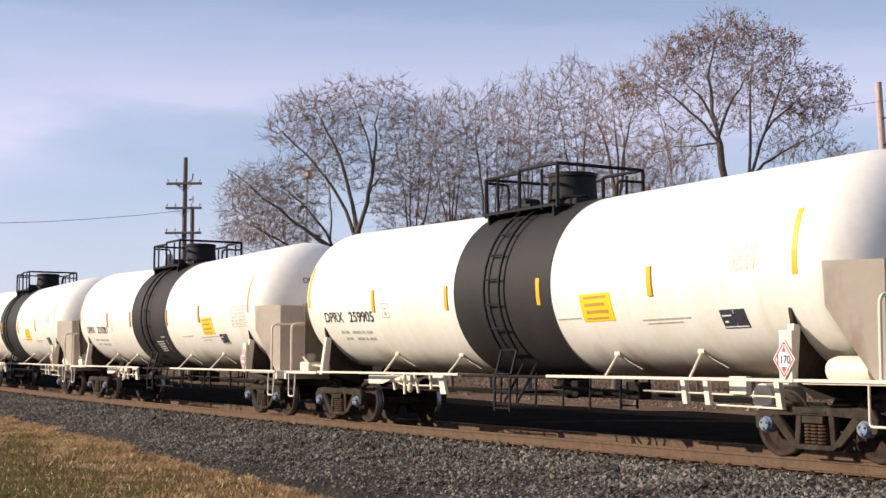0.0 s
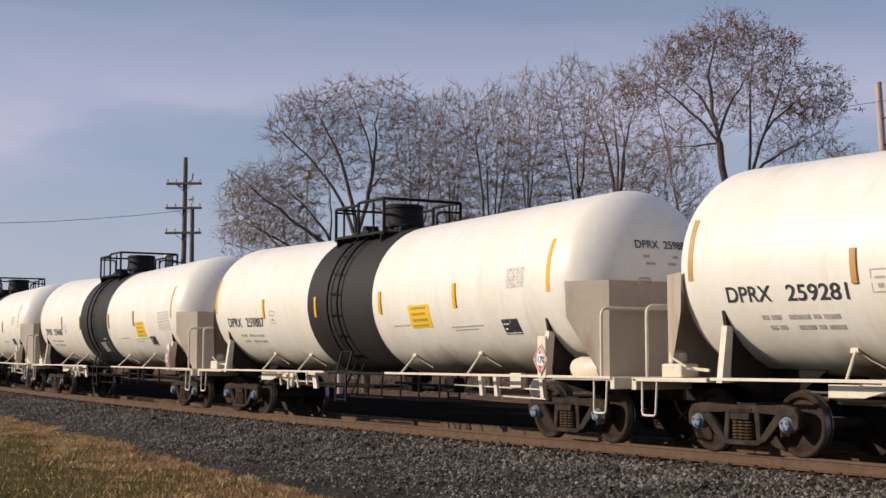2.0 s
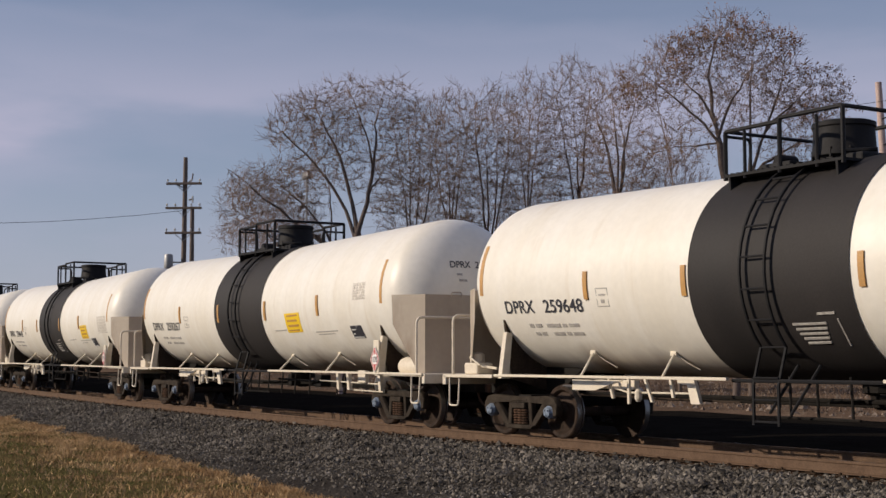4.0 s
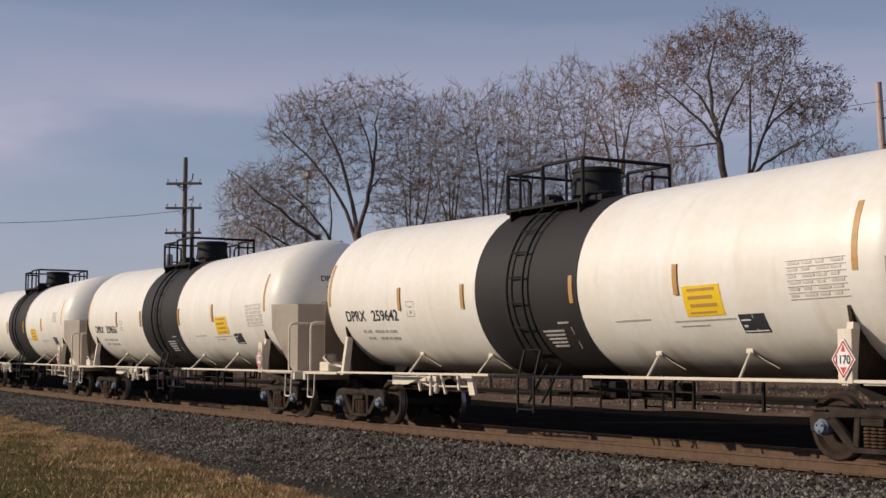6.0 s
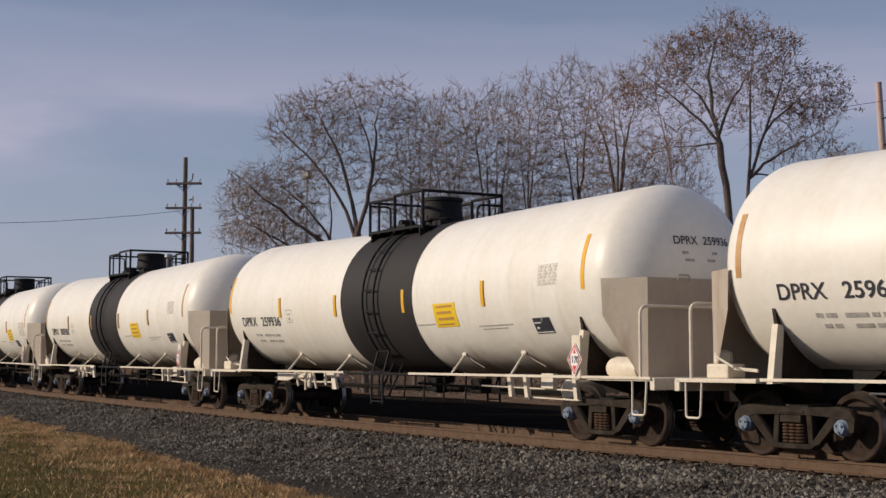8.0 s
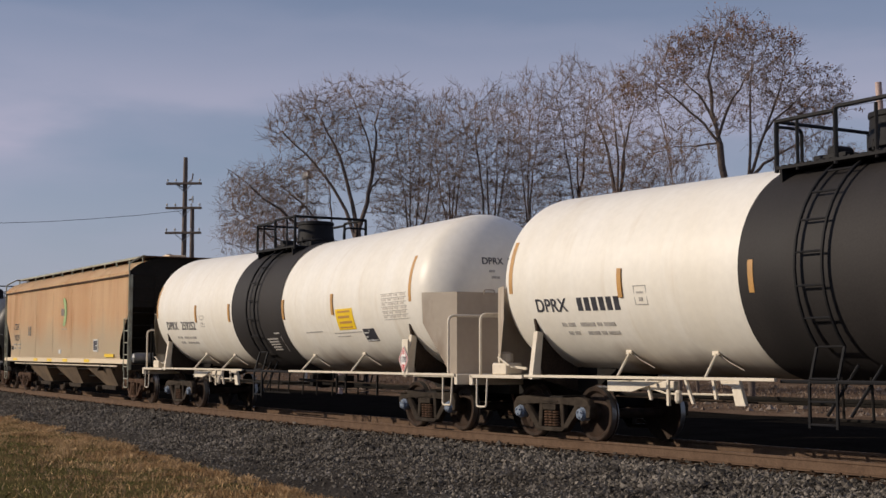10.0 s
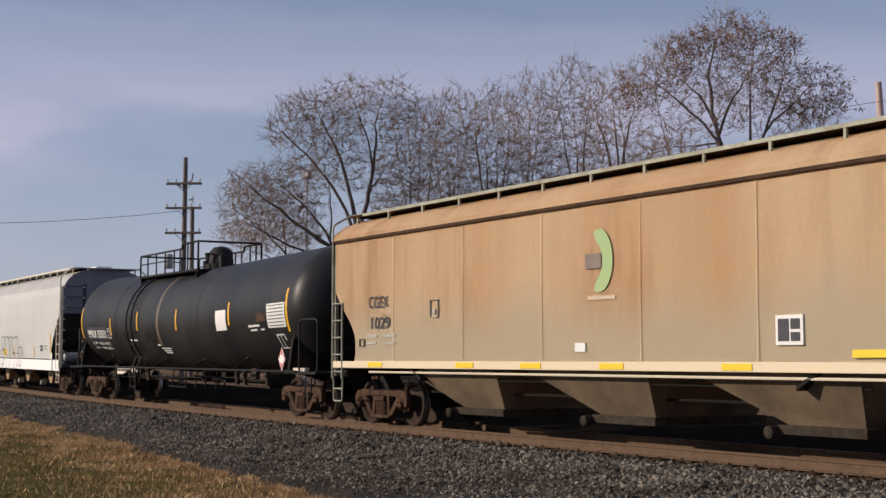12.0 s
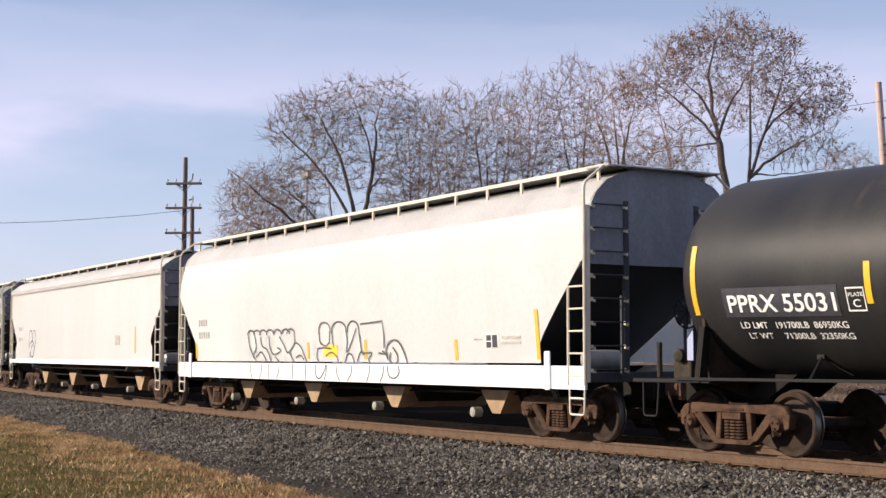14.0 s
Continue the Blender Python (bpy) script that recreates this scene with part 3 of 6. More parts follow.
def coupler(parent, s, reach):
    """The drawbar and knuckle at one end."""
    bm = boxed(min(s * (reach - 1.0), s * (reach - .12)), max(s * (reach - 1.0), s * (reach - .12)), -.10, .10, .78, .98, .02)
    prism(bm, [(s * (reach - .18), -.17), (s * (reach - .18), .16), (s * reach, .20), (s * (reach + .02), .08), (s * (reach - .06), .02), (s * (reach - .02), -.12), (s * (reach - .08), -.18)], "z", .72, 1.02)
    tube(bm, arc([(s * (reach - .35), -.25, .85), (s * (reach - .15), -.30, .55), (s * (reach + .05), -.28, .45)], r=.15), .022, 6)
    return part("coupler", bm, RUST, parent)


def build_running_gear(car, centres, reach, frame_mat, cap_mat):
    for s in (-1, 1):
        build_truck(car, s * centres, frame_mat, cap_mat)
        coupler(car, s, reach)


# ---------------------------------------------------------------- tank cars
def end_fittings(car, s, steel, reach=8.75):
    """Platform, handrails and steps at one end of a tank car."""
    x0, x1 = sorted((s * 7.3, s * 8.95))
    bm = boxed(x0, x1, -1.5, 1.5, 1.03, 1.09, .01)
    part("end_platform", bm, steel, car)
    part("end_sill", boxed(*sorted((s * 8.86, s * 8.97)), -1.5, 1.5, .90, 1.08, .01), steel, car)
    c = s * 8.62
    part("end_handrail", tubed(arc([(c, -1.48, 1.07), (c, -1.48, 2.18), (c, 1.48, 2.18), (c, 1.48, 1.07)], r=.14), r=.026), steel, car)
    for y in (-1, 1):
        c = s * 8.58
        part("sill_step", tubed(arc([(c - .17, y * 1.47, 1.04), (c - .15, y * 1.49, .52), (c + .15, y * 1.49, .52), (c + .17, y * 1.47, 1.04)], r=.06), r=.018), steel, car)
    bm = boxed(*sorted((s * 7.0, s * 9.0)), -.38, .38, .72, 1.02, .015)
    part("stub_sill", bm, SOOT_SHADE, car)


def saddle(car, s, shell, steel, x=7.02):
    """The bolster web that carries the tank over a truck."""
    bm = bmesh.new()
    out = []
    for i in range(13):
        a = radians(-156 + i * 132 / 12)
        out.append((shell.radius * 1.003 * math.cos(a), shell.axis(x) + shell.radius * 1.003 * math.sin(a)))
    prism(bm, out + [(1.25, 1.02), (.45, .80), (-.45, .80), (-1.25, 1.02)], "x", s * x - .03, s * x + .03)
    # soot on the web together with the tank's shade, both in the colour
    part("saddle", bm, GRIME_SHADE, car)
    for y in (-1, 1):
        post = prisms([(y * 1.52, 1.03), (y * 1.36, 1.03), (y * 1.28, 1.82), (y * 1.40, 1.84)], "x", s * x - .055, s * x + .055)
        part("saddle_post", post, steel, car)
    for y in (-.5, .5):
        part("bolster_web", prisms([(s * (x - 1.15), 1.24), (s * (x + .45), 1.24), (s * (x + .42), .84), (s * (x - .45), .80)], "y", y - .025, y + .025), SOOT_SHADE, car)


SX, SH = 8.46, 1.20        # where a shield is folded


def head_shield(car, s, shell):
    """A bent half-height plate before the tank's head."""
    bm = bmesh.new()
    zt = 2.64
    a = [(s * 7.75, -1.56, zt), (s * SX, -SH, zt), (s * SX, SH, zt), (s * 7.75, 1.56, zt)]
    m = [(s * 7.78, -1.55, 2.05), (s * SX, -SH, 2.05), (s * SX, SH, 2.05), (s * 7.78, 1.55, 2.05)]
    b = [(s * 8.34, -SH - .07, 1.10), (s * SX, -SH, 1.08), (s * SX, SH, 1.08), (s * 8.34, SH + .07, 1.10)]
    # two folded wings and the middle plate, each a flat slab
    for k in (0, 2):
        lo = [Vector(r[k]) for r in (a, m, b)] + [Vector(r[k + 1]) for r in (b, m, a)]
        off = Vector((-s * .008, 0, 0))
        front, back = [bm.verts.new(p) for p in lo], [bm.verts.new(p + off) for p in lo]
        bm.faces.new(front)
        bm.faces.new(back[::-1])
        for q in range(6):
            bm.faces.new((front[q], front[(q + 1) % 6], back[(q + 1) % 6], back[q]))
    box(bm, *sorted((s * (SX + .002), s * (SX - .014))), -SH, SH, 1.08, zt)
    for y in (-.5, .5):
        tube(bm, arc([(s * 8.50, y - .12, zt - .05), (s * 8.50, y - .12, zt + .05), (s * 8.50, y + .12, zt + .05), (s * 8.50, y + .12, zt - .05)], r=.05), .012, 6)
    part("head_shield", bm, SHIELD, car)


def side_walk_braces(car, shell, braces, y, steel=None, z=1.08, low=49):
    """Slanted braces from the side rail to the tank, each with its drain wire."""
    steel = steel or WHITE_STEEL
    for x in braces:
        a = radians(-low)
        top = (x - .24, y * (shell.radius + .02) * math.cos(a), shell.axis(x) + (shell.radius + .02) * math.sin(a))
        bm = tubed([(x, y * 1.49, z), top], r=.024, n=6)
        p = Vector(top)
        box(bm, p.x - .08, p.x + .06, p.y - .02, p.y + .03, p.z - .03, p.z + .04, .01)
        tube(bm, [(p.x, p.y, p.z + .02), (p.x + .16, p.y - y * .10, p.z - .12), (p.x + .34, p.y - y * .22, p.z - .24)], .008, 5)
        part("brace", bm, steel, car)


def side_walk(car, shell, x0, x1, braces, steel, y=-1, z=1.08, low=49):
    """A long side rail with its slanted braces to the tank."""
    part("side_rail", boxed(x0, x1, *sorted((y * 1.47, y * 1.53)), z - .022, z + .022, .005), steel, car)
    side_walk_braces(car, shell, braces, y, steel, z, low)


def front_gear(car, steel):
    """Pipes, brackets and brake cylinder below the front half."""
    bm = tubed([(3.6, -1.15, .88), (6.6, -1.15, .84)], [(5.1, -1.1, .70), (6.6, -1.1, .68)], r=.015, n=6)
    for x in (4.55, 5.05, 6.5):
        prism(bm, [(x - .04, 1.05), (x + .06, 1.05), (x + .12, .70), (x + .02, .70)], "y", -1.2, -1.12)
    part("pipe_run", bm, steel, car)
    bm = lathe_y(bmesh.new(), [(.10, -.9), (.20, -.87), (.20, -.2), (.10, -.17)], 16, 5.9, .82)
    part("brake_cylinder", bm, steel, car, smooth=40)
    part("valve_bracket", boxed(5.6, 5.95, -1.22, -1.12, .86, 1.12, .01), steel, car)


def under_gear(car, steel, dark):
    """Rods, hangers, valves and tanks below the barrel."""
    part("pipe_run", tubed(arc([(-5.6, -1.18, .92), (-4.2, -1.18, .90), (-3.9, -1.18, .84), (-2.4, -1.18, .85)], r=.08), r=.016, n=6), steel, car)
    part("pipe_run", tubed([(-5.2, -1.12, .78), (-3.3, -1.10, .76), (-1.5, -1.06, .74)], r=.014, n=6), GRIME_SHADE, car)
    for x, lean, low in ((-4.35, .10, .74), (-3.85, .0, .66), (-3.45, .16, .70), (-2.85, .05, .78)):
        part("hanger", prisms([(x - .03, 1.06), (x + .02, 1.06), (x + lean + .03, low), (x + lean - .02, low)], "y", -1.22, -1.18), steel, car)
    part("valve_bracket", prisms([(-2.62, 1.06), (-2.25, 1.06), (-2.12, .70), (-2.32, .70), (-2.40, .98), (-2.62, 1.0)], "y", -1.28, -1.22), steel, car)
    part("small_valve", lathe_z(bmesh.new(), [(.03, .70), (.06, .74), (.06, .86), (.03, .90)], 10, -3.62, -1.2), steel, car)
    if steel is DUSTY:
        front_gear(car, steel)
    bm = boxed(-4.9, -3.9, -1.05, -.95, .88, 1.03, .01)
    prism(bm, [(-5.2, 1.03), (-3.9, 1.03), (-4.6, .86), (-5.2, .86)], "y", -1.30, -1.26)
    part("gusset_plate", bm, WHITE_STEEL if steel is not BLACK else DUSTY, car)
    bm = lathe_z(bmesh.new(), [(.10, .66), (.17, .70), (.20, .86), (.30, .90), (.30, 1.05)], 16, .2, 0)
    tube(bm, [(.2, -1.1, .78), (.2, 1.1, .78)], .022, 6)
    part("outlet_valve", bm, dark, car)
    bm = bmesh.new()
    for x in (-.55, -.05, .55, 1.35, 2.1, 2.9):
        part("hanger", tubed([(x, -1.05, 1.12), (x + .12, -1.15, .55)], r=.02, n=6), dark, car)
    tube(bm, [(-.7, -1.16, .56), (.8, -1.16, .56)], .022, 6)
    tube(bm, [(1.0, -1.0, .88), (3.2, -1.0, .84)], .03, 6)
    tube(bm, [(-6.0, -.4, .78), (6.0, -.4, .78)], .035, 6)
    part("lower_pipe", bm, dark, car)
    for x, w in ((3.1, .18), (1.55, .10)):
        bm = boxed(x - w, x + w, -.98, -.72, .72, 1.0, .03)
        part("control_valve", bm, dark, car)
    bm = tubed([(-6.0, .3, .7), (6.0, .3, .7)], r=.03, n=6)
    part("brake_rod", bm, SOOT_SHADE, car)


def side_ladder(car, shell, y, x=-.05, mat=None):
    """A ladder bent round the barrel from the platform to the foot."""
    mat = mat or BLACK
    bm = bmesh.new()
    rails = []
    for dx in (-.24, .24):
        pts = []
        for i in range(15):
            a = radians(68 - i * 108 / 14)
            r = shell.radius + .10
            pts.append((x + dx, y * r * math.cos(a), shell.axis(0) + r * math.sin(a)))
        pts.append((x + dx, y * 1.42, 1.0))
        pts.append((x + dx, y * 1.42, .45))
        tube(bm, pts, .026, 6)
        rails.append(pts)
    for i in range(0, 15, 2):
        tube(bm, [rails[0][i], rails[1][i]], .016, 6)
    for z in (.5, .8, 1.1):
        tube(bm, [(x - .24, y * 1.42, z), (x + .24, y * 1.42, z)], .016, 6)
    for dx in (.35, .75):
        tube(bm, [(x + dx - .3, y * 1.40, .62), (x + dx + .15, y * 1.30, 1.28)], .022, 6)
    part("side_ladder", bm, mat, car)


def top_works(car, shell, long_deck=False):
    """Platform, railing and fittings on the crown."""
    z = shell.centre + shell.radius
    x0, x1 = (-4.1, 1.0) if long_deck else (-1.35, .92)
    d = z - .15
    for y in (-1, 1):
        bm = boxed(x0, x1, *sorted((y * .42, y * .98)), d + .04, d + .08)
        for i in range(int((x1 - x0) / .12)):
            box(bm, x0 + i * .12, x0 + i * .12 + .05, *sorted((y * .42, y * .98)), d + .08, d + .095)
        for x in (x0 + .1, x1 - .1):
            prism(bm, [(y * .50, d + .05), (y * .98, d + .05), (y * .95, d - .42)], "x", x - .02, x + .02)
        part("platform", bm, BLACK, car)
    top = d + (.76 if not long_deck else .84)
    bm = bmesh.new()
    if long_deck:
        for y in (-.95, .95):
            tube(bm, arc([(x0, y, d), (x0, y, top - .12), (-.3, y, top - .12), (-.3, y, top + .02), (x1, y, top + .02), (x1, y, d)], r=.08), .030, 6)
            for x in (-3.4, -2.6, -1.8, -1.0, -.5):
                tube(bm, [(x, y, d), (x, y, top - .12)], .024, 6)
            for x in (.15, .6):
                tube(bm, [(x, y, d), (x, y, top + .02)], .024, 6)
            tube(bm, [(x0, y, d + .45), (x0 + 2.6, y, d + .45)], .018, 6)
        for x, t in ((x0, top - .12), (x1, top + .02)):
            tube(bm, [(x, -.95, t), (x, .95, t)], .030, 6)
    else:
        for y in (-.95, .95):
            tube(bm, arc([(x0, y, d), (x0, y, top - .03), (-.25, y, top - .03)], r=.05), .034, 6)
            tube(bm, arc([(-.25, y, d), (-.25, y, top + .02), (x1, y, top + .02), (x1, y, d)], r=.05), .034, 6)
            for x in (-.95, .45):
                tube(bm, [(x, y, d), (x, y, top - .03)], .026, 6)
        tube(bm, [(x1, -.95, top + .02), (x1, .95, top + .02)], .034, 6)
        tube(bm, [(x0, -.95, top - .03), (x0, .95, top - .03)], .030, 6)
        tube(bm, arc([(x1, .95, top - .2), (x1, .35, top - .2), (x1, .35, d + .1)], r=.15), .026, 6)
        tube(bm, arc([(x0, -.95, top - .1), (x0, -.45, top - .1), (x0, -.45, d + .1)], r=.10), .026, 6)
    part("railing", bm, BLACK, car)
    if long_deck:
        bm = lathe_z(bmesh.new(), [(.42, z - .06), (.42, z + .12), (.36, z + .14), (.33, z + .48), (.22, z + .60), (.05, z + .64)], 24, .30, 0)
        part("manway_cover", bm, BLACK, car, smooth=40)
        bm = lathe_z(bmesh.new(), [(.16, z - .06), (.16, z + .25), (.09, z + .27), (.09, z + .42), (.13, z + .44), (.10, z + .5)], 14, -.45, -.1)
        part("safety_valve", bm, BLACK, car, smooth=40)
        bm = lathe_z(bmesh.new(), [(.12, z - .06), (.14, z + .3), (.06, z + .42)], 14, .85, -.15)
        part("vacuum_valve", bm, BLACK, car, smooth=40)
    else:
        bm = lathe_z(bmesh.new(), [(.40, z - .08), (.40, z + .08), (.46, z + .10), (.46, z + .16), (.45, z + .18), (.43, z + .50), (.45, z + .52), (.45, z + .58), (.40, z + .60)], 28, .07, 0)
        for k in range(10):
            a = k * .628
            lathe_z(bm, [(.025, z + .06), (.025, z + .20)], 6, .07 + .44 * math.cos(a), .44 * math.sin(a))
        part("manway_cover", bm, BLACK, car, smooth=40)
        bm = lathe_y(bmesh.new(), [(.09, -.62), (.10, -.6), (.10, -.3), (.07, -.28)], 14, -.62, z + .08)
        box(bm, -.95, -.35, -.66, -.1, z - .10, z + .06, .02)
        part("valve_nozzle", bm, BLACK, car, smooth=40)
        bm = boxed(.50, .85, -.5, .35, z - .08, z + .06, .03)
        tube(bm, [(.5, -.55, z + .1), (.85, -.2, z + .1)], .03, 6)
        part("hinge_box", bm, BLACK, car)


WHITE_SHELL = Shell(1.552, 2.585, 0.0145, 7.52, 0.92)
BLACK_SHELL = Shell(1.50, 2.42, 0.0175, 8.6, 0.90)


def strip(car, shell, x, tall, mat):
    v0, v1 = (-.02, .52) if tall else (-.33, .12)
    if tall:
        v0, v1 = -.20, .72
    part("reflector_strip", patch(shell, x - .05, x + .05, v0, v1, .006), mat, car)


def placard(car, x, y, z, number):
    bm = bmesh.new()
    prism(bm, [(x - .20, z), (x, z - .27), (x + .20, z), (x, z + .27)], "y", y - .012, y)
    board = part("placard", bm, PLACARD, car, "white and red diamond hazard placard")
    ring = bmesh.new()
    for a, b in (((-.17, 0), (0, .23)), ((0, .23), (.17, 0)), ((.17, 0), (0, -.23)), ((0, -.23), (-.17, 0))):
        n = Vector((a[0] - b[0], 0, a[1] - b[1])).normalized() * .011
        t = Vector((n.z, 0, -n.x))
        p, q = Vector((x + a[0], y - .014, z + a[1])), Vector((x + b[0], y - .014, z + b[1]))
        ring.faces.new([ring.verts.new(w) for w in (p + t, q + t, q - t, p - t)])
    prism(ring, [(x - .035, z + .10), (x, z + .19), (x + .035, z + .10)], "y", y - .016, y - .013)
    prism(ring, [(x - .05, z - .10), (x + .05, z - .10), (x, z - .19)], "y", y - .016, y - .013)
    part("border", ring, RED, board)
    if number:
        writing("number", number, Flat(y - .014, z), x - .12, -.055, .11, INK, board, lift=.004, width=.24)


def white_car_body():
    """One white tank car without its own lettering."""
    sh = WHITE_SHELL
    car = thing("tank_car", "white tank car with black centre band on brown trucks", "tank car", "white tank cars in the train")
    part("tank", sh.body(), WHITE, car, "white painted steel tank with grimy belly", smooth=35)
    bm = bmesh.new()
    sh.rings(bm, [(x, 1.0) for x in (-1.53, -.8, -.2, 0, .2, .8, 1.53)], .016, 64)
    part("centre_band", bm, BAND, car, "wide black painted band round the tank", smooth=35)
    for y in (-1, 1):
        side_ladder(car, sh, y, -.13)
    top_works(car, sh)
    for s in (-1, 1):
        end_fittings(car, s, WHITE_STEEL)
        saddle(car, s, sh, WHITE_STEEL)
        head_shield(car, s, sh)
    for y in (-1, 1):
        side_walk(car, sh, -7.2, -1.3, (), WHITE_STEEL, y)
        side_walk(car, sh, 1.5, 8.9, (), WHITE_STEEL, y)
        part("centre_rail", tubed([(-1.3, y * 1.40, 1.06), (1.9, y * 1.40, 1.06)], r=.028, n=6), BLACK, car)
    under_gear(car, WHITE_STEEL, SOOT_SHADE)
    # brake gear on the rear platform
    bm = boxed(-8.45, -8.0, -1.35, -1.0, 1.09, 1.30, .03)
    lathe_z(bm, [(.12, 1.28), (.14, 1.34), (.13, 1.46), (.05, 1.5)], 12, -8.3, -1.15)
    tube(bm, [(-8.05, -1.25, 1.24), (-7.5, -1.25, 1.20)], .025, 6)
    tube(bm, [(-8.2, -1.38, 1.40), (-7.85, -1.38, 1.25)], .02, 6)
    part("hand_brake", bm, WHITE_STEEL, car)
    build_running_gear(car, 7.07, 9.2, DUSTY, CAP_BLUE)
    placard(car, 7.05, -1.56, 1.36, "1170")
    part("placard_bracket", boxed(6.93, 7.17, -1.545, -1.50, 1.05, 1.75, .01), WHITE_STEEL, car)
    # data panels
    rows = []
    for v, words in ((-.80, (-6.30, -6.18, -6.13, -5.95, -5.80, -5.42, -5.36, -5.24, -5.18, -4.90)), (-.96, (-6.22, -6.10, -6.05, -5.92, -5.70, -5.40, -5.34, -5.22, -5.16, -4.88))):
        rows += [(a, b, v, .065) for a, b in zip(words[::2], words[1::2])]
    part("weight_stencil", bars(sh, rows), GREYINK, car)
    frame_rows = [(-4.25, -3.95, -.46, .015), (-4.25, -3.95, -.17, .015), (-4.25, -4.235, -.46, .3), (-3.965, -3.95, -.46, .3), (-4.18, -4.02, -.28, .03), (-4.14, -4.06, -.4, .06)]
    part("plate_stencil", bars(sh, frame_rows), GREYINK, car)
    return car


def fit_car(car, variant, shift):
    """Braces, and for the first series the front brake gear with its air reservoir."""
    sh = WHITE_SHELL
    rear, ahead = ((-4.2, -1.7), (3.06, 5.06)) if shift > -.2 else ((-4.72, -2.72), (2.12, 4.60))
    for y in (-1, 1):
        side_walk_braces(car, sh, rear + ahead, y)
    if variant == 1:
        front_gear(car, WHITE_STEEL)
        bm = bmesh.new()
        lathe = [(.05, 7.45), (.16, 7.5), (.19, 7.62), (.19, 8.1), (.16, 8.22), (.05, 8.27)]
        n = 18
        rings = [[bm.verts.new((x, -1.12 + r * math.cos(2 * math.pi * k / n), 1.22 + r * math.sin(2 * math.pi * k / n))) for k in range(n)] for r, x in lathe]
        for u, v in zip(rings, rings[1:]):
            for k in range(n):
                bm.faces.new((u[k], u[(k + 1) % n], v[(k + 1) % n], v[k]))
        part("air_reservoir", bm, WHITE_STEEL, car, smooth=40)
    else:
        part("pipe_run", tubed([(2.2, -1.15, .88), (6.4, -1.15, .84)], [(3.4, -1.1, .70), (6.3, -1.1, .69)], r=.014, n=6), GRIME_SHADE, car)
        for x in (3.3, 3.75, 5.2):
            part("hanger", boxed(x - .02, x + .02, -1.19, -1.15, .62, 1.04), SOOT_SHADE, car)


def letter_car(car, number, variant, dirty, shift):
    sh = WHITE_SHELL
    writing("reporting_mark", "DPRX", sh, -6.86, -.53, .22, INK, car, width=.86)
    if number:
        writing("car_number", number, sh, -5.72, -.53, .22, INK, car, width=1.08)
    else:
        part("car_number", bars(sh, [(-5.72 + .19 * k, -5.59 + .19 * k, -.53, .22) for k in range(6)]), INK, car)
    hd = Head(sh)
    writing("end_mark", "DPRX", hd, -.55, .50, .13, INK, car, lift=.012, width=.44)
    if number:
        writing("end_number", number, hd, .0, .50, .13, INK, car, lift=.012, width=.58)
    part("end_stencil", bars(hd, [(-.42, .28, .34, .045), (-.38, .22, .22, .045)], .014), GREYINK, car)
    mat = AMBER_DIRTY if dirty else AMBER
    xs = (-4.56, -1.68, 1.33, 4.24) if variant == 1 else (-4.50, -2.14, 1.22, 3.80)
    for x in (-7.55, 7.25):
        strip(car, sh, x, True, mat)
    for x in xs:
        part("reflector_strip", patch(sh, x - .05, x + .05, -.33, .12, .024), mat, car)
    d = 2.45 if variant == 1 else 3.92
    part("warning_decal", patch(sh, d, d + .80, -.68, -.22), YELLOW, car, "yellow warning decal")
    rows = [(d + .11, d + .69, -.30, .04), (d + .11, d + .63, -.42, .05), (d + .13, d + .69, -.54, .05), (d + .09, d + .65, -.64, .03)]
    part("warning_text", bars(sh, rows, .010), AMBER_DIRTY, car)
    p, low = (5.64, 0.0) if variant == 1 else (4.96, -.07)
    part("data_panel", patch(sh, p, p + .51, -.92 + low, -.62 + low), INK, car, "black data panel with white frame lines")
    part("data_lines", bars(sh, [(p + .03, p + .22, -.72 + low, .02), (p + .27, p + .28, -.91 + low, .28), (p + .05, p + .12, -.82 + low, .03), (p + .02, p + .49, -.90 + low, .016)], .010), WHITEINK, car)
    q, v = (6.0, .22) if variant == 1 else (6.08, -.06)
    wide, tall = (.55, .34) if variant == 1 else (1.02, .52)
    for k in range(6):
        cells = [(q + wide * c / 4, q + wide * c / 4 + wide * (.21 - .04 * ((k + c) % 3)), v - tall * k / 6, .034) for c in range(4)]
        part("test_stencil", bars(sh, cells), FADED, car)
    for k in range(7):
        part("table_rule", bars(sh, [(q - .03, q + wide, v + .045 - tall * k / 6, .012)], .005), FADED if variant == 1 else GREYINK, car)
    if variant == 2:
        lines = [(2.20, 3.05, -.70, .025), (3.6, 4.9, -.76, .024), (3.7, 4.3, -.84, .02)]
    else:
        lines = [(1.75, 2.4, -.62, .025), (3.9, 5.0, -.72, .025), (4.0, 4.8, -.78, .02)]
    for line in lines:
        part("small_stencil", bars(sh, [line]), GREYINK, car)
    if variant == 2:
        rows = [(shift + .35 + .03 * k, shift + .95 - .02 * k, -.80 - .075 * k, .03) for k in range(5)] + [(shift + .85, shift + 1.15, -.66, .03), (shift + 1.16, shift + 1.18, -1.15, .42)]
        part("band_stencil", bars(sh, rows, .026), GREYINK, car)


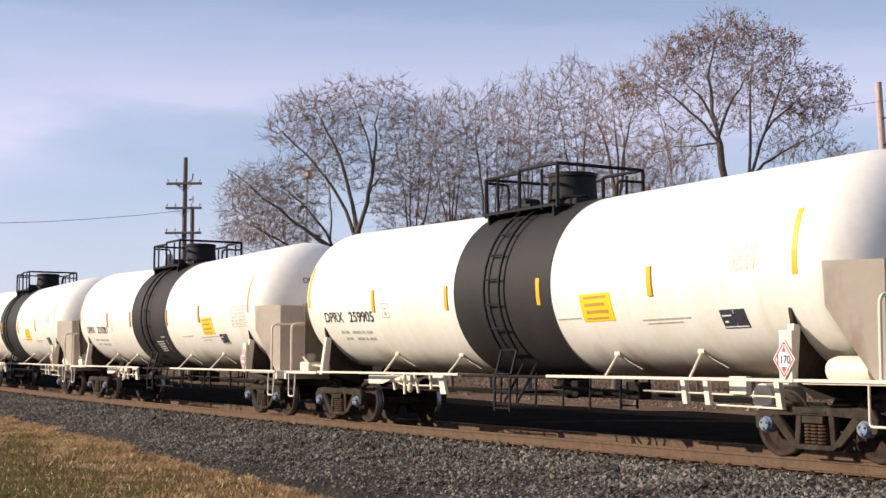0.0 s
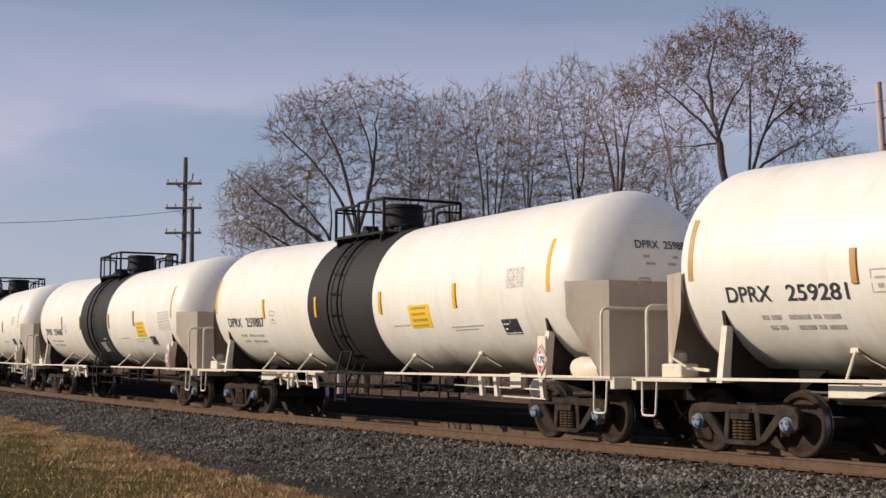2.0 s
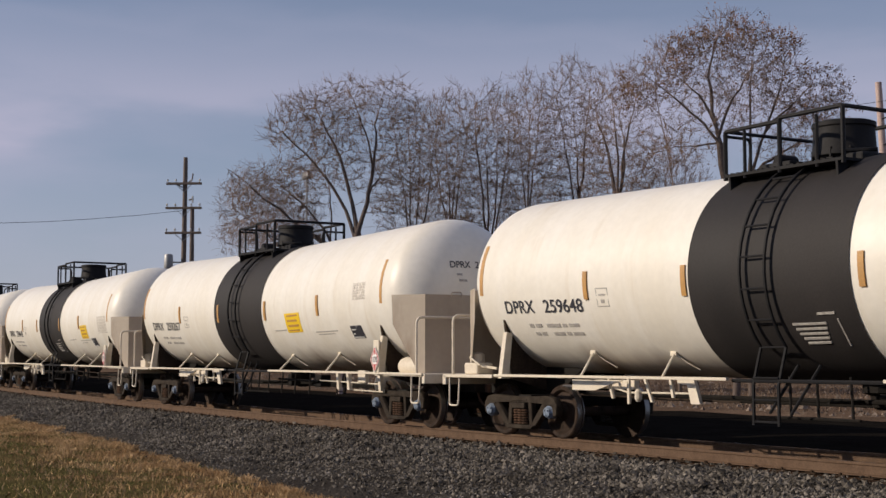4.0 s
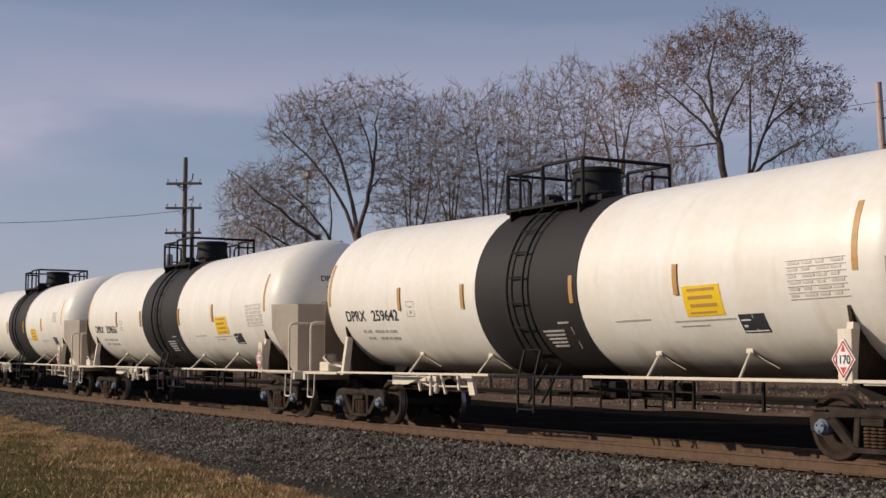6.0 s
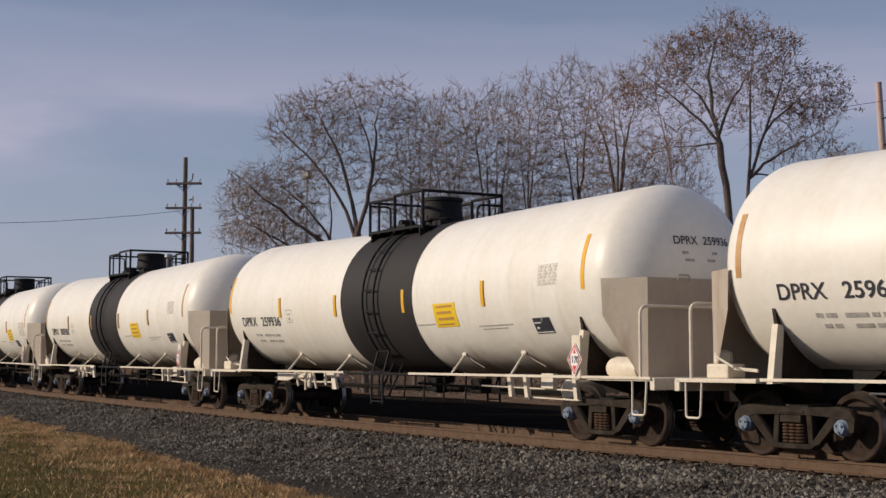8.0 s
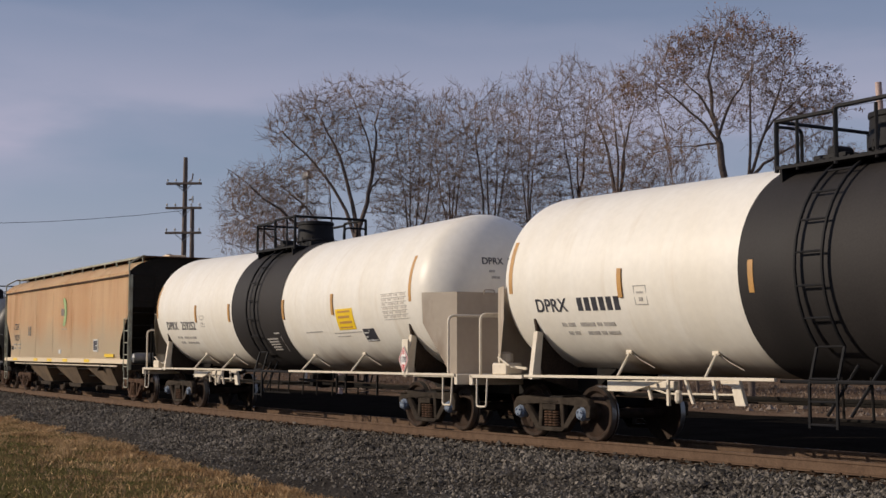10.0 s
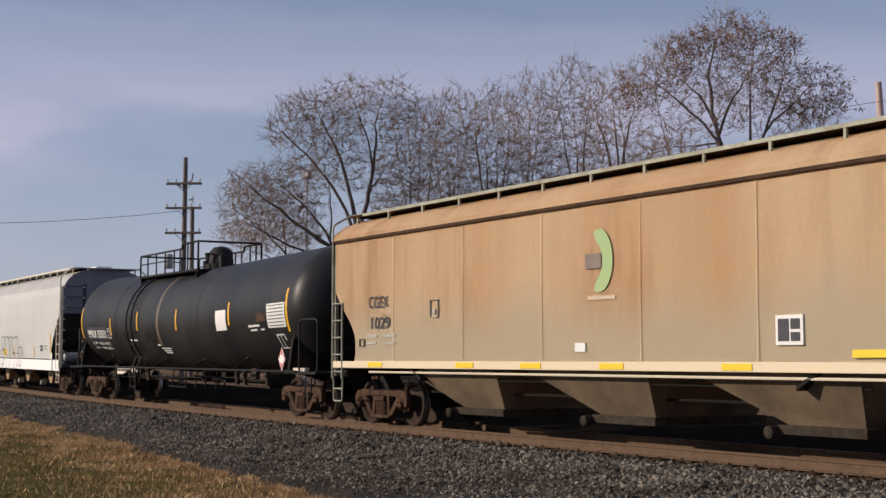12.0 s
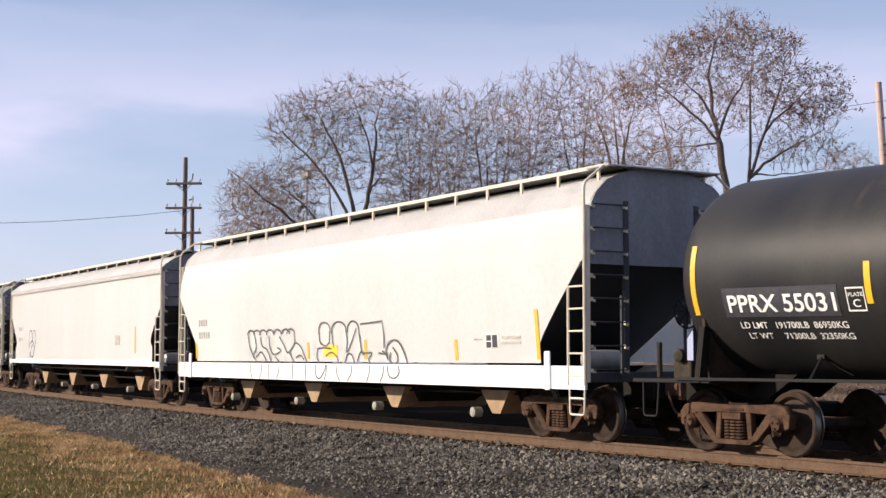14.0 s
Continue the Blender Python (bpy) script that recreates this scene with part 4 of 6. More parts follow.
def black_car():
    sh = BLACK_SHELL
    car = thing("tank_car", "black weathered tank car with orange reflector strips", "tank car")
    part("tank", sh.body(), TANK_BLACK, car, "black painted steel tank with rusty streaks", smooth=35)
    for x in (-4.9, -2.6, 2.4):
        bm = bmesh.new()
        sh.rings(bm, [(x - .05, 1.0), (x, 1.0), (x + .05, 1.0)], .006, 64)
        part("weld_seam", bm, TANK_BLACK, car, smooth=35)
    for y in (-1, 1):
        side_ladder(car, sh, y, -3.2)
    top_works(car, sh, True)
    for s in (-1, 1):
        x0, x1 = sorted((s * 8.3, s * 10.0))
        part("end_platform", boxed(x0, x1, -1.5, 1.5, 1.02, 1.08, .01), BLACK, car)
        part("stub_sill", boxed(*sorted((s * 8.2, s * 10.05)), -.38, .38, .72, 1.0, .015), SOOT_SHADE, car)
        for y in (-1, 1):
            if s > 0:
                part("end_handrail", tubed(arc([(s * 9.1, y * 1.48, 1.05), (s * 9.1, y * 1.48, 2.25), (s * 9.95, y * 1.42, 2.25), (s * 9.95, y * 1.42, 1.05)], r=.15), r=.026), BLACK, car)
            c = s * 9.6
            part("sill_step", tubed(arc([(c - .18, y * 1.47, 1.04), (c - .15, y * 1.49, .52), (c + .15, y * 1.49, .52), (c + .18, y * 1.47, 1.04)], r=.06), r=.018), BLACK, car)
        saddle(car, s, sh, SOOT_SHADE, 8.55)
    for y in (-1, 1):
        side_walk(car, sh, -9.0, 9.0, (-6.4, -1.2, 2.0, 5.1), BLACK, y)
    under_gear(car, DUSTY, SOOT_SHADE)
    bm = boxed(8.45, 9.25, -1.42, -1.30, 1.08, 1.16, .01)
    part("white_step_plate", bm, WHITE_STEEL, car)
    bm = boxed(-9.3, -8.9, -1.3, -1.0, 1.08, 1.35, .03)
    lathe_y(bm, [(.05, -1.40), (.10, -1.38), (.10, -1.30)], 12, -9.1, 1.42)
    tube(bm, [(-9.6, -1.3, 1.1), (-9.6, -1.3, 1.62)], .04, 8)
    part("brake_gear", bm, DUSTY, car)
    build_running_gear(car, 8.3, 10.3, RUST, RUST)
    placard(car, 8.25, -1.53, 1.36, "")
    for x, tall in ((-8.62, True), (-5.40, False), (-2.69, False), (.77, False), (4.75, False), (8.38, True)):
        v0, v1 = (-.58, .44) if tall else (-.46, .08) if x < -5 else (-.30, .28)
        part("reflector_strip", patch(sh, x - .05, x + .05, v0, v1, .008), AMBER, car)
    part("mark_background", patch(sh, -8.04, -5.92, -.62, -.20, .007), INK, car)
    writing("reporting_mark", "PPRX 55031", sh, -7.95, -.54, .24, WHITEINK, car, lift=.012, width=1.98, bold=.018)
    writing("weight_stencil", "LD LMT   191700LB  86950KG", sh, -7.82, -.79, .095, WHITEINK, car, width=1.95)
    writing("weight_stencil", "LT WT     71300LB  32350KG", sh, -7.74, -.96, .095, WHITEINK, car, width=1.90)
    bm = bars(sh, [(-5.78, -5.48, -.56, .02), (-5.78, -5.48, -.26, .02), (-5.78, -5.765, -.56, .32), (-5.495, -5.48, -.56, .32)], .010)
    part("plate_frame", bm, WHITEINK, car)
    writing("plate_stencil", "PLATE", sh, -5.74, -.36, .05, WHITEINK, car, width=.24)
    writing("plate_stencil", "C", sh, -5.68, -.50, .10, WHITEINK, car, width=.12)
    part("white_decal", patch(sh, 3.83, 4.55, -.42, .10, .008), PLACARD, car, "blank white decal")
    part("table_decal", patch(sh, 7.22, 8.27, -.46, .12, .008), WHITEINK, car, "white data table decal")
    rows = [(7.28 + .04 * (k % 2), 8.2, .06 - .08 * k, .022) for k in range(7)] + [(x, x + .015, -.42, .45) for x in (7.45, 7.75, 8.0)]
    part("table_lines", bars(sh, rows, .012), INK, car)
    rows = [(-3.6, -2.9, -.62, .045), (-1.2, -.95, -.75, .04), (-.95, -.15, -.85, .03), (-.85, -.2, -.93, .03), (-.8, -.25, -1.0, .03), (6.0, 6.7, -.40, .05), (6.1, 6.5, -.50, .04), (6.75, 6.95, -.50, .04)]
    stencils("small_stencil", sh, rows, WHITEINK, car, .008)
    bm = bars(sh, [(7.55, 8.0, -.66, .03), (7.55, 7.58, -1.02, .36), (7.55, 8.0, -1.02, .02), (7.97, 8.0, -.80, .16), (7.76, 7.78, -1.0, .34)], .010)
    part("corner_stencil", bm, WHITEINK, car)
    part("rust_streak", patch(sh, -.95, -.72, -.75, 1.75, .005, steps=14), RUST_STREAK, car, "brown rust streak down the tank")
    part("rust_patch", patch(sh, 6.55, 7.1, -.28, -.08, .004), RUST, car)
    for x, w in ((-3.9, .35), (-1.6, .4)):
        part("patched_paint", patch(sh, x - w, x + w, -.62, -.32, .004), SOOT_SHADE, car)
    return car


# ---------------------------------------------------------------- hopper cars
def section(kind):
    """Half outline (y, z) of a covered hopper, from the side sill up to the ridge."""
    if kind == "tan":
        side = [(1.56, 1.22), (1.57, 2.4), (1.56, 3.86)]
        roof = [(1.60, 3.88), (1.60, 3.97), (1.50, 4.07), (1.28, 4.22), (.9, 4.36), (.45, 4.44), (0, 4.46)]
    elif kind == "round":
        side = [(1.555, 1.30), (1.60, 2.2), (1.605, 3.0), (1.56, 3.55), (1.48, 3.85)]
        roof = [(1.48, 3.85), (1.36, 4.08), (1.15, 4.28), (.8, 4.43), (.4, 4.51), (0, 4.53)]
    else:
        side = [(1.56, 1.22), (1.57, 2.4), (1.56, 3.80)]
        roof = [(1.60, 3.82), (1.60, 3.91), (1.5, 4.02), (1.25, 4.20), (.9, 4.34), (.45, 4.42), (0, 4.44)]
    return side, roof


def hopper_car(kind, half, trucks, outlets, paint, roof_mat, end_mat, post_mat, sill_z, label, rib=0.0):
    car = thing("hopper_car", label, "hopper car", "covered hopper cars in the train")
    side, roof = section(kind)
    # side sheets, cut away at the ends above the slope sheets
    top = side[-1][1]
    cut_z = {"tan": 3.05, "round": 3.05, "flat": 3.0}[kind]

    def inset(z):
        """How far the side sheet stops short of the end at this height."""
        if z >= cut_z:
            return 0.0
        if kind == "tan":
            k = min(1.0, (cut_z - z) / 1.35)
            return 1.0 * (k * k * (3 - 2 * k)) if z > 1.45 else .95
        return min((cut_z - z) * .95, 1.30 if kind == "round" else 1.0) + (0.0 if z > 1.7 or kind == "round" else -.15)

    zs = [side[0][1] + (top - side[0][1]) * i / 22 for i in range(23)]
    for s in (-1, 1):
        bm = bmesh.new()
        rows = []
        for z in zs:
            y = float(np.interp(z, [p[1] for p in side], [p[0] for p in side]))
            e = half - inset(z)
            rows.append([bm.verts.new((-e + 2 * e * j / 26, s * (y + rib * (noise.noise((j * .9, z * .8, s)))), z)) for j in range(27)])
        for u, v in zip(rows, rows[1:]):
            for j in range(26):
                bm.faces.new((u[j], u[j + 1], v[j + 1], v[j]))
        bmesh.ops.solidify(bm, geom=list(bm.faces), thickness=.02)
        part("side_sheet", bm, paint, car, smooth=35)
    bm = bmesh.new()
    n = 28
    full = [(-y, z) for y, z in roof] + [(y, z) for y, z in roof[::-1][1:]]
    rings = [[bm.verts.new((-half + 2 * half * i / n, y, z)) for y, z in full] for i in range(n + 1)]
    for u, v in zip(rings, rings[1:]):
        for k in range(len(full) - 1):
            bm.faces.new((u[k], u[k + 1], v[k + 1], v[k]))
    bmesh.ops.solidify(bm, geom=list(bm.faces), thickness=.02)
    part("roof", bm, roof_mat, car, smooth=30)
    if kind != "round":
        for s in (-1, 1):
            part("eave", boxed(-half, half, *sorted((s * 1.565, s * 1.615)), roof[0][1] - .05, roof[0][1] + .01, .008), RUST if kind == "tan" else GREYINK, car)
    # end walls, slope sheets and bays
    for s in (-1, 1):
        bm = bmesh.new()
        ring = [(-y, z) for y, z in roof] + [(y, z) for y, z in roof[::-1][1:]]
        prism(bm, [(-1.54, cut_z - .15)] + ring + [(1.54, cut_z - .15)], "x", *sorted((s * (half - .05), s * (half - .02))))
        # end wall colour carries the shade of the end facing away from the sun
        part("end_wall", bm, end_mat if kind == "tan" else END_WALL_SHADE, car)
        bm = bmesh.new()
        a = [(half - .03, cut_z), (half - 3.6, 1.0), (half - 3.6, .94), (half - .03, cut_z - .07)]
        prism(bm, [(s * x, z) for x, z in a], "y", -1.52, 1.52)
        # end_mat holds the shade of the end in its base colour
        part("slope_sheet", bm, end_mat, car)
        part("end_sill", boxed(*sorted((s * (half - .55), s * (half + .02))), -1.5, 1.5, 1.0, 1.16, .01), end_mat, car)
        part("centre_sill", boxed(*sorted((s * (half - 3.4), s * (half + .15))), -.35, .35, .72, 1.0, .01), SOOT_SHADE, car)
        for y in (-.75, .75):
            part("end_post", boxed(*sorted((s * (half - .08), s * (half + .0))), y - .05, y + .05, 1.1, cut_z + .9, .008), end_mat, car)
        for y in (-1, 1):
            # corner post and the two ladders of a corner
            xe = s * (half + .0)
            part("corner_post", boxed(*sorted((xe - s * .09, xe)), *sorted((y * 1.49, y * 1.57)), 1.0, roof[0][1], .008), post_mat, car)
            bm = bmesh.new()
            for x in (half - .02, half - .46):
                tube(bm, [(s * x, y * 1.60, .95), (s * x, y * 1.60, 2.55 if x < half - .1 else roof[0][1] + .1)], .024, 6)
            for k in range(5):
                tube(bm, [(s * (half - .02), y * 1.60, 1.1 + k * .36), (s * (half - .46), y * 1.60, 1.1 + k * .36)], .016, 6)
            part("side_ladder", bm, post_mat, car)
            for k in range(8):
                z = 1.2 + k * .38
                bm = bmesh.new()
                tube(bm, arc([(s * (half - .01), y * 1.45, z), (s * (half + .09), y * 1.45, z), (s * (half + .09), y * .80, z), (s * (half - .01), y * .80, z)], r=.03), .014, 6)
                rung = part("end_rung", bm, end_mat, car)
                if kind != "tan":
                    for e in (1.47, .80):
                        part("rung_foot", prisms([(y * e - .02, z + .02), (y * e + .05, z), (y * e + .05, z - .06), (y * e - .02, z - .04)], "x", *sorted((s * (half - .01), s * (half + .04)))), post_mat, rung)
            part("sill_step", tubed(arc([(s * (half - .46), y * 1.58, 1.0), (s * (half - .44), y * 1.58, .48), (s * (half - .06), y * 1.58, .48), (s * (half - .04), y * 1.58, 1.0)], r=.05),
                                    [(s * (half - .45), y * 1.58, .74), (s * (half - .05), y * 1.58, .74)], r=.018), post_mat, car)
    # brake wheel stand at both visible ends
    bm = bmesh.new()
    ring = [(half + .16, .38 + .27 * math.cos(k * .314), 2.15 + .27 * math.sin(k * .314)) for k in range(20)]
    tube(bm, ring, .016, 6, True)
    for k in range(4):
        a = k * .785
        tube(bm, [(half + .16, .38 - .27 * math.cos(a), 2.15 - .27 * math.sin(a)), (half + .16, .38 + .27 * math.cos(a), 2.15 + .27 * math.sin(a))], .010, 6)
    part("brake_wheel", bm, BLACK, car)
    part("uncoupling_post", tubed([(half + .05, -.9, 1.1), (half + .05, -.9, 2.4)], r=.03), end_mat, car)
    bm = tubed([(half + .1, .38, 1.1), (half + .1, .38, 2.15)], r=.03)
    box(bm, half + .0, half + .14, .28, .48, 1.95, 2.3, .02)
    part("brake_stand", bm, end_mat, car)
    bm = lathe_y(bmesh.new(), [(.05, -1.38), (.14, -1.34), (.16, -1.2), (.16, -.7), (.05, -.62)], 16, half - .35, 1.36)
    part("air_reservoir", bm, GREY_METAL, car, smooth=40)
    # sills
    for s in (-1, 1):
        z0, z1 = sill_z
        part("side_sill", boxed(-half + .02, half - .02, *sorted((s * 1.545, s * 1.60)), z0, z1, .008), paint, car)
        if kind == "tan":
            part("pipe", tubed([(-half + 1.5, s * 1.5, z0 - .08), (half - 1.5, s * 1.5, z0 - .08)], r=.022, n=6), WHITE_STEEL, car)
    # outlets
    for x, w, b in outlets:
        bm = bmesh.new()
        zt, zb = 1.25, b
        if kind == "tan":
            up = [(x - w, -1.5), (x + w, -1.5), (x + w, 1.5), (x - w, 1.5)]
            lo = [(x + .02 * w, -1.05), (x + .82 * w, -1.05), (x + .82 * w, 1.05), (x + .02 * w, 1.05)]
        else:
            up = [(x - w, -1.35), (x + w, -1.35), (x + w, 1.35), (x - w, 1.35)]
            lo = [(x - w * .35, -.62), (x + w * .35, -.62), (x + w * .35, .62), (x - w * .35, .62)]
        a, c = [bm.verts.new((*p, zt)) for p in up], [bm.verts.new((*p, zb + .16)) for p in lo]
        for k in range(4):
            bm.faces.new((a[k], a[(k + 1) % 4], c[(k + 1) % 4], c[k]))
        bm.faces.new(a[::-1])
        bm.faces.new(c)
        chute = part("chute", bm, CHUTE_TAN if kind == "tan" else SOOT_SHADE, car)
        x0, x1, yy = lo[0][0], lo[1][0], lo[0][1]
        if kind == "tan":
            part("gate_frame", boxed(x0 - .12, x1 + .12, yy - .12, -yy + .12, zb + .03, zb + .16, .01), DUSTY, chute)
        else:
            part("gate_frame", prisms([(x - .06, zb + .04), (x + .20, zb + .04), (x + .46, zb + .40), (x + .50, zb + .46), (x - .44, zb + .46), (x - .40, zb + .40)], "y", -1.06, 1.06), OCHRE, chute)
        bm = lathe_y(bmesh.new(), [(.05, yy - .30), (.09, yy - .28), (.09, yy - .10), (.04, yy - .08)] if kind == "tan" else [(.05, -1.36), (.09, -1.34), (.09, -1.16), (.04, -1.13)], 12, x - (.1 if kind == "tan" else .3), zb + .06)
        part("capstan", bm, POST_GREY if kind != "tan" else DUSTY, chute)
    # running boards on the roof
    rz = roof[-1][1] - .005
    for s in (-1, 1):
        bm = boxed(-half - .05, half + .05, *sorted((s * .62, s * 1.12)), rz - .03, rz)
        k = int(half * 2 / .25)
        for i in range(k):
            box(bm, -half + i * .25, -half + i * .25 + .06, *sorted((s * .62, s * 1.12)), rz, rz + .012)
        board = part("running_board", bm, GREY_METAL if kind != "tan" else RUST, car)
        # added dark strip that stands in for the shade under the board
        part("board_support", boxed(-half + .1, half - .1, *sorted((s * .66, s * .70)), roof[-2][1] - .12, rz - .03), SOOT_SHADE if kind == "tan" else DUSTY, board)
        m = 17 if kind != "tan" else 13
        for i in range(m):
            x = -half + .25 + (2 * half - .5) * i / (m - 1)
            part("board_bracket", boxed(x - .025, x + .025, *sorted((s * 1.10, s * 1.14)), roof[-3][1] - .2, rz + .02), post_mat, board)
        part("edge_strip", boxed(-half - .05, half + .05, *sorted((s * 1.12, s * 1.15)), rz - .04, rz + .02), post_mat, board)
    for s in (-1, 1):
        bm = boxed(*sorted((s * (half - .5), s * (half + .12))), -1.2, 1.2, rz - .03, rz, .005)
        part("end_board", bm, GREY_METAL if kind != "tan" else RUST, car)
        for y in (-1, 1):
            part("ladder_rail", tubed(arc([(s * (half - .02), y * 1.60, roof[0][1]), (s * (half - .02), y * 1.60, roof[0][1] + .35), (s * (half - .02), y * 1.15, rz + .02)], r=.1), r=.024), post_mat, car)
    for i in range(5):
        x = -half + 1.6 + (2 * half - 3.2) * i / 4
        part("roof_hatch", boxed(x - 1.3, x + 1.3, -.28, .28, roof[-1][1] - .02, roof[-1][1] + .08, .02), roof_mat, car)
    bm = tubed([(-half + 3, -.9, .72), (half - 3, -.9, .74)], [(-half + 2.5, -1.3, .98), (half - 2.5, -1.3, .98)], r=.025, n=6)
    part("brake_rod", bm, SOOT_SHADE, car)
    build_running_gear(car, trucks, half + .75, RUST, RUST)
    return car


def side_bulge(kind):
    side, _ = section(kind)
    zs, ys = [p[1] for p in side], [p[0] for p in side]

    class Side:
        def at(self, x, v, lift=0.0):
            return Vector((x, -float(np.interp(v, zs, ys)) - lift - .004, v))
    return Side()


def tan_hopper():
    # the tan car's ends are coloured near black to stand in for shade
    car = hopper_car("tan", 8.53, 7.35, [(-4.1, 1.7, .30), (0.1, 1.7, .30), (4.3, 1.7, .30)], TAN, TAN, SOOT_SHADE, POST_GREY, (1.18, 1.32),
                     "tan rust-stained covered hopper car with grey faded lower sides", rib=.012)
    su = side_bulge("tan")
    writing("reporting_mark", "CGEX", su, -6.90, 2.40, .23, INK, car, lift=.016, width=.82)
    writing("car_number", "1029", su, -6.80, 1.98, .23, INK, car, lift=.016, width=.78)
    stencils("small_stencil", su, [(-7.0, -6.55, 1.80, .05), (-6.3, -5.8, 1.80, .05), (-7.0, -6.6, 1.66, .05), (-6.2, -5.8, 1.66, .05)], GREYINK, car, .016)
    part("plate_stencil", bars(su, [(-7.3, -7.08, 1.62, .015), (-7.3, -7.08, 1.76, .015), (-7.3, -7.285, 1.62, .15), (-7.095, -7.08, 1.62, .15)], .03), INK, car)
    bm = bars(su, [(-4.45, -4.15, 2.15, .015), (-4.45, -4.15, 2.48, .015), (-4.45, -4.435, 2.15, .34), (-4.165, -4.15, 2.15, .34), (-4.35, -4.25, 2.22, .08)], .03)
    part("plate_frame", bm, GREYINK, car)
    # round emblem as plain shapes: a green crescent and a dark block
    bm = bmesh.new()
    cx, cz, r = .80, 2.92, .50
    outer = [(cx + .34 * math.cos(a), cz + r * math.sin(a)) for a in [radians(-115 + 230 * i / 20) for i in range(21)]]
    inner = [(cx - .06 + .14 * math.cos(a), cz + .26 * math.sin(a)) for a in [radians(80 - 160 * i / 16) for i in range(17)]]
    prism(bm, outer + inner, "y", -1.594, -1.584)
    part("emblem_crescent", bm, GREEN, car, "green crescent emblem")
    part("emblem_block", boxed(cx - .36, cx + .05, -1.598, -1.586, cz - .12, cz + .12), EMBLEM_DARK, car)
    part("emblem_line", boxed(cx - .30, cx + .40, -1.594, -1.584, 2.30, 2.36), PINK, car)
    for x in (-6.6, -3.2, -1.1, 1.1, 3.9):
        part("reflector_strip", boxed(x - .30, x + .30, -1.612, -1.598, 1.205, 1.30), YELLOW, car)
    part("reflector_strip", boxed(6.0, 7.0, -1.612, -1.598, 1.38, 1.48), YELLOW, car)
    part("data_panel", patch(su, 4.65, 5.15, 1.55, 1.95, .03), WHITEINK, car)
    part("data_lines", bars(su, [(4.70, 4.90, 1.60, .30), (4.93, 5.10, 1.60, .12), (4.93, 5.10, 1.76, .14)], .036), INK, car)
    part("small_decal", patch(su, .15, .42, 1.48, 1.62, .03), WHITEINK, car)
    for x in (-5.9, -3.3, -.8, 1.8, 4.3):
        part("seam", boxed(x - .006, x + .006, -1.590, -1.584, 1.34, 3.84), TAN, car)
    return car


def squiggle(car, surface, pts, r=.017, lift=.012):
    """A sprayed line along points, as a flat band."""
    bm = bmesh.new()
    P = [surface.at(x, v, lift) for x, v in pts]
    last = None
    for i, p in enumerate(P):
        d = P[min(i + 1, len(P) - 1)] - P[max(i - 1, 0)]
        n = Vector((-d.z, 0, d.x)).normalized() * r
        pair = [bm.verts.new(p - n), bm.verts.new(p + n)]
        if last:
            bm.faces.new((last[0], pair[0], pair[1], last[1]))
        last = pair
    part("graffiti_stroke", bm, SPRAY, car)


def flow(pts, steps=5):
    """A smooth run through a few points."""
    p = [Vector((*q, 0)) for q in pts]
    p = [p[0] * 2 - p[1]] + p + [p[-1] * 2 - p[-2]]
    out = []
    for a, b, c, d in zip(p, p[1:], p[2:], p[3:]):
        for i in range(steps):
            t = i / steps
            q = ((b * 2) + (c - a) * t + (a * 2 - b * 5 + c * 4 - d) * t * t + (b * 3 - a - c * 3 + d) * t ** 3) * .5
            out.append((q.x, q.y))
    return out + [tuple(pts[-1])]


def loop(cx, cz, w, h, a0=200, a1=-20, steps=14):
    return [(cx + w * math.cos(radians(a0 + (a1 - a0) * i / steps)), cz + h * math.sin(radians(a0 + (a1 - a0) * i / steps))) for i in range(steps + 1)]


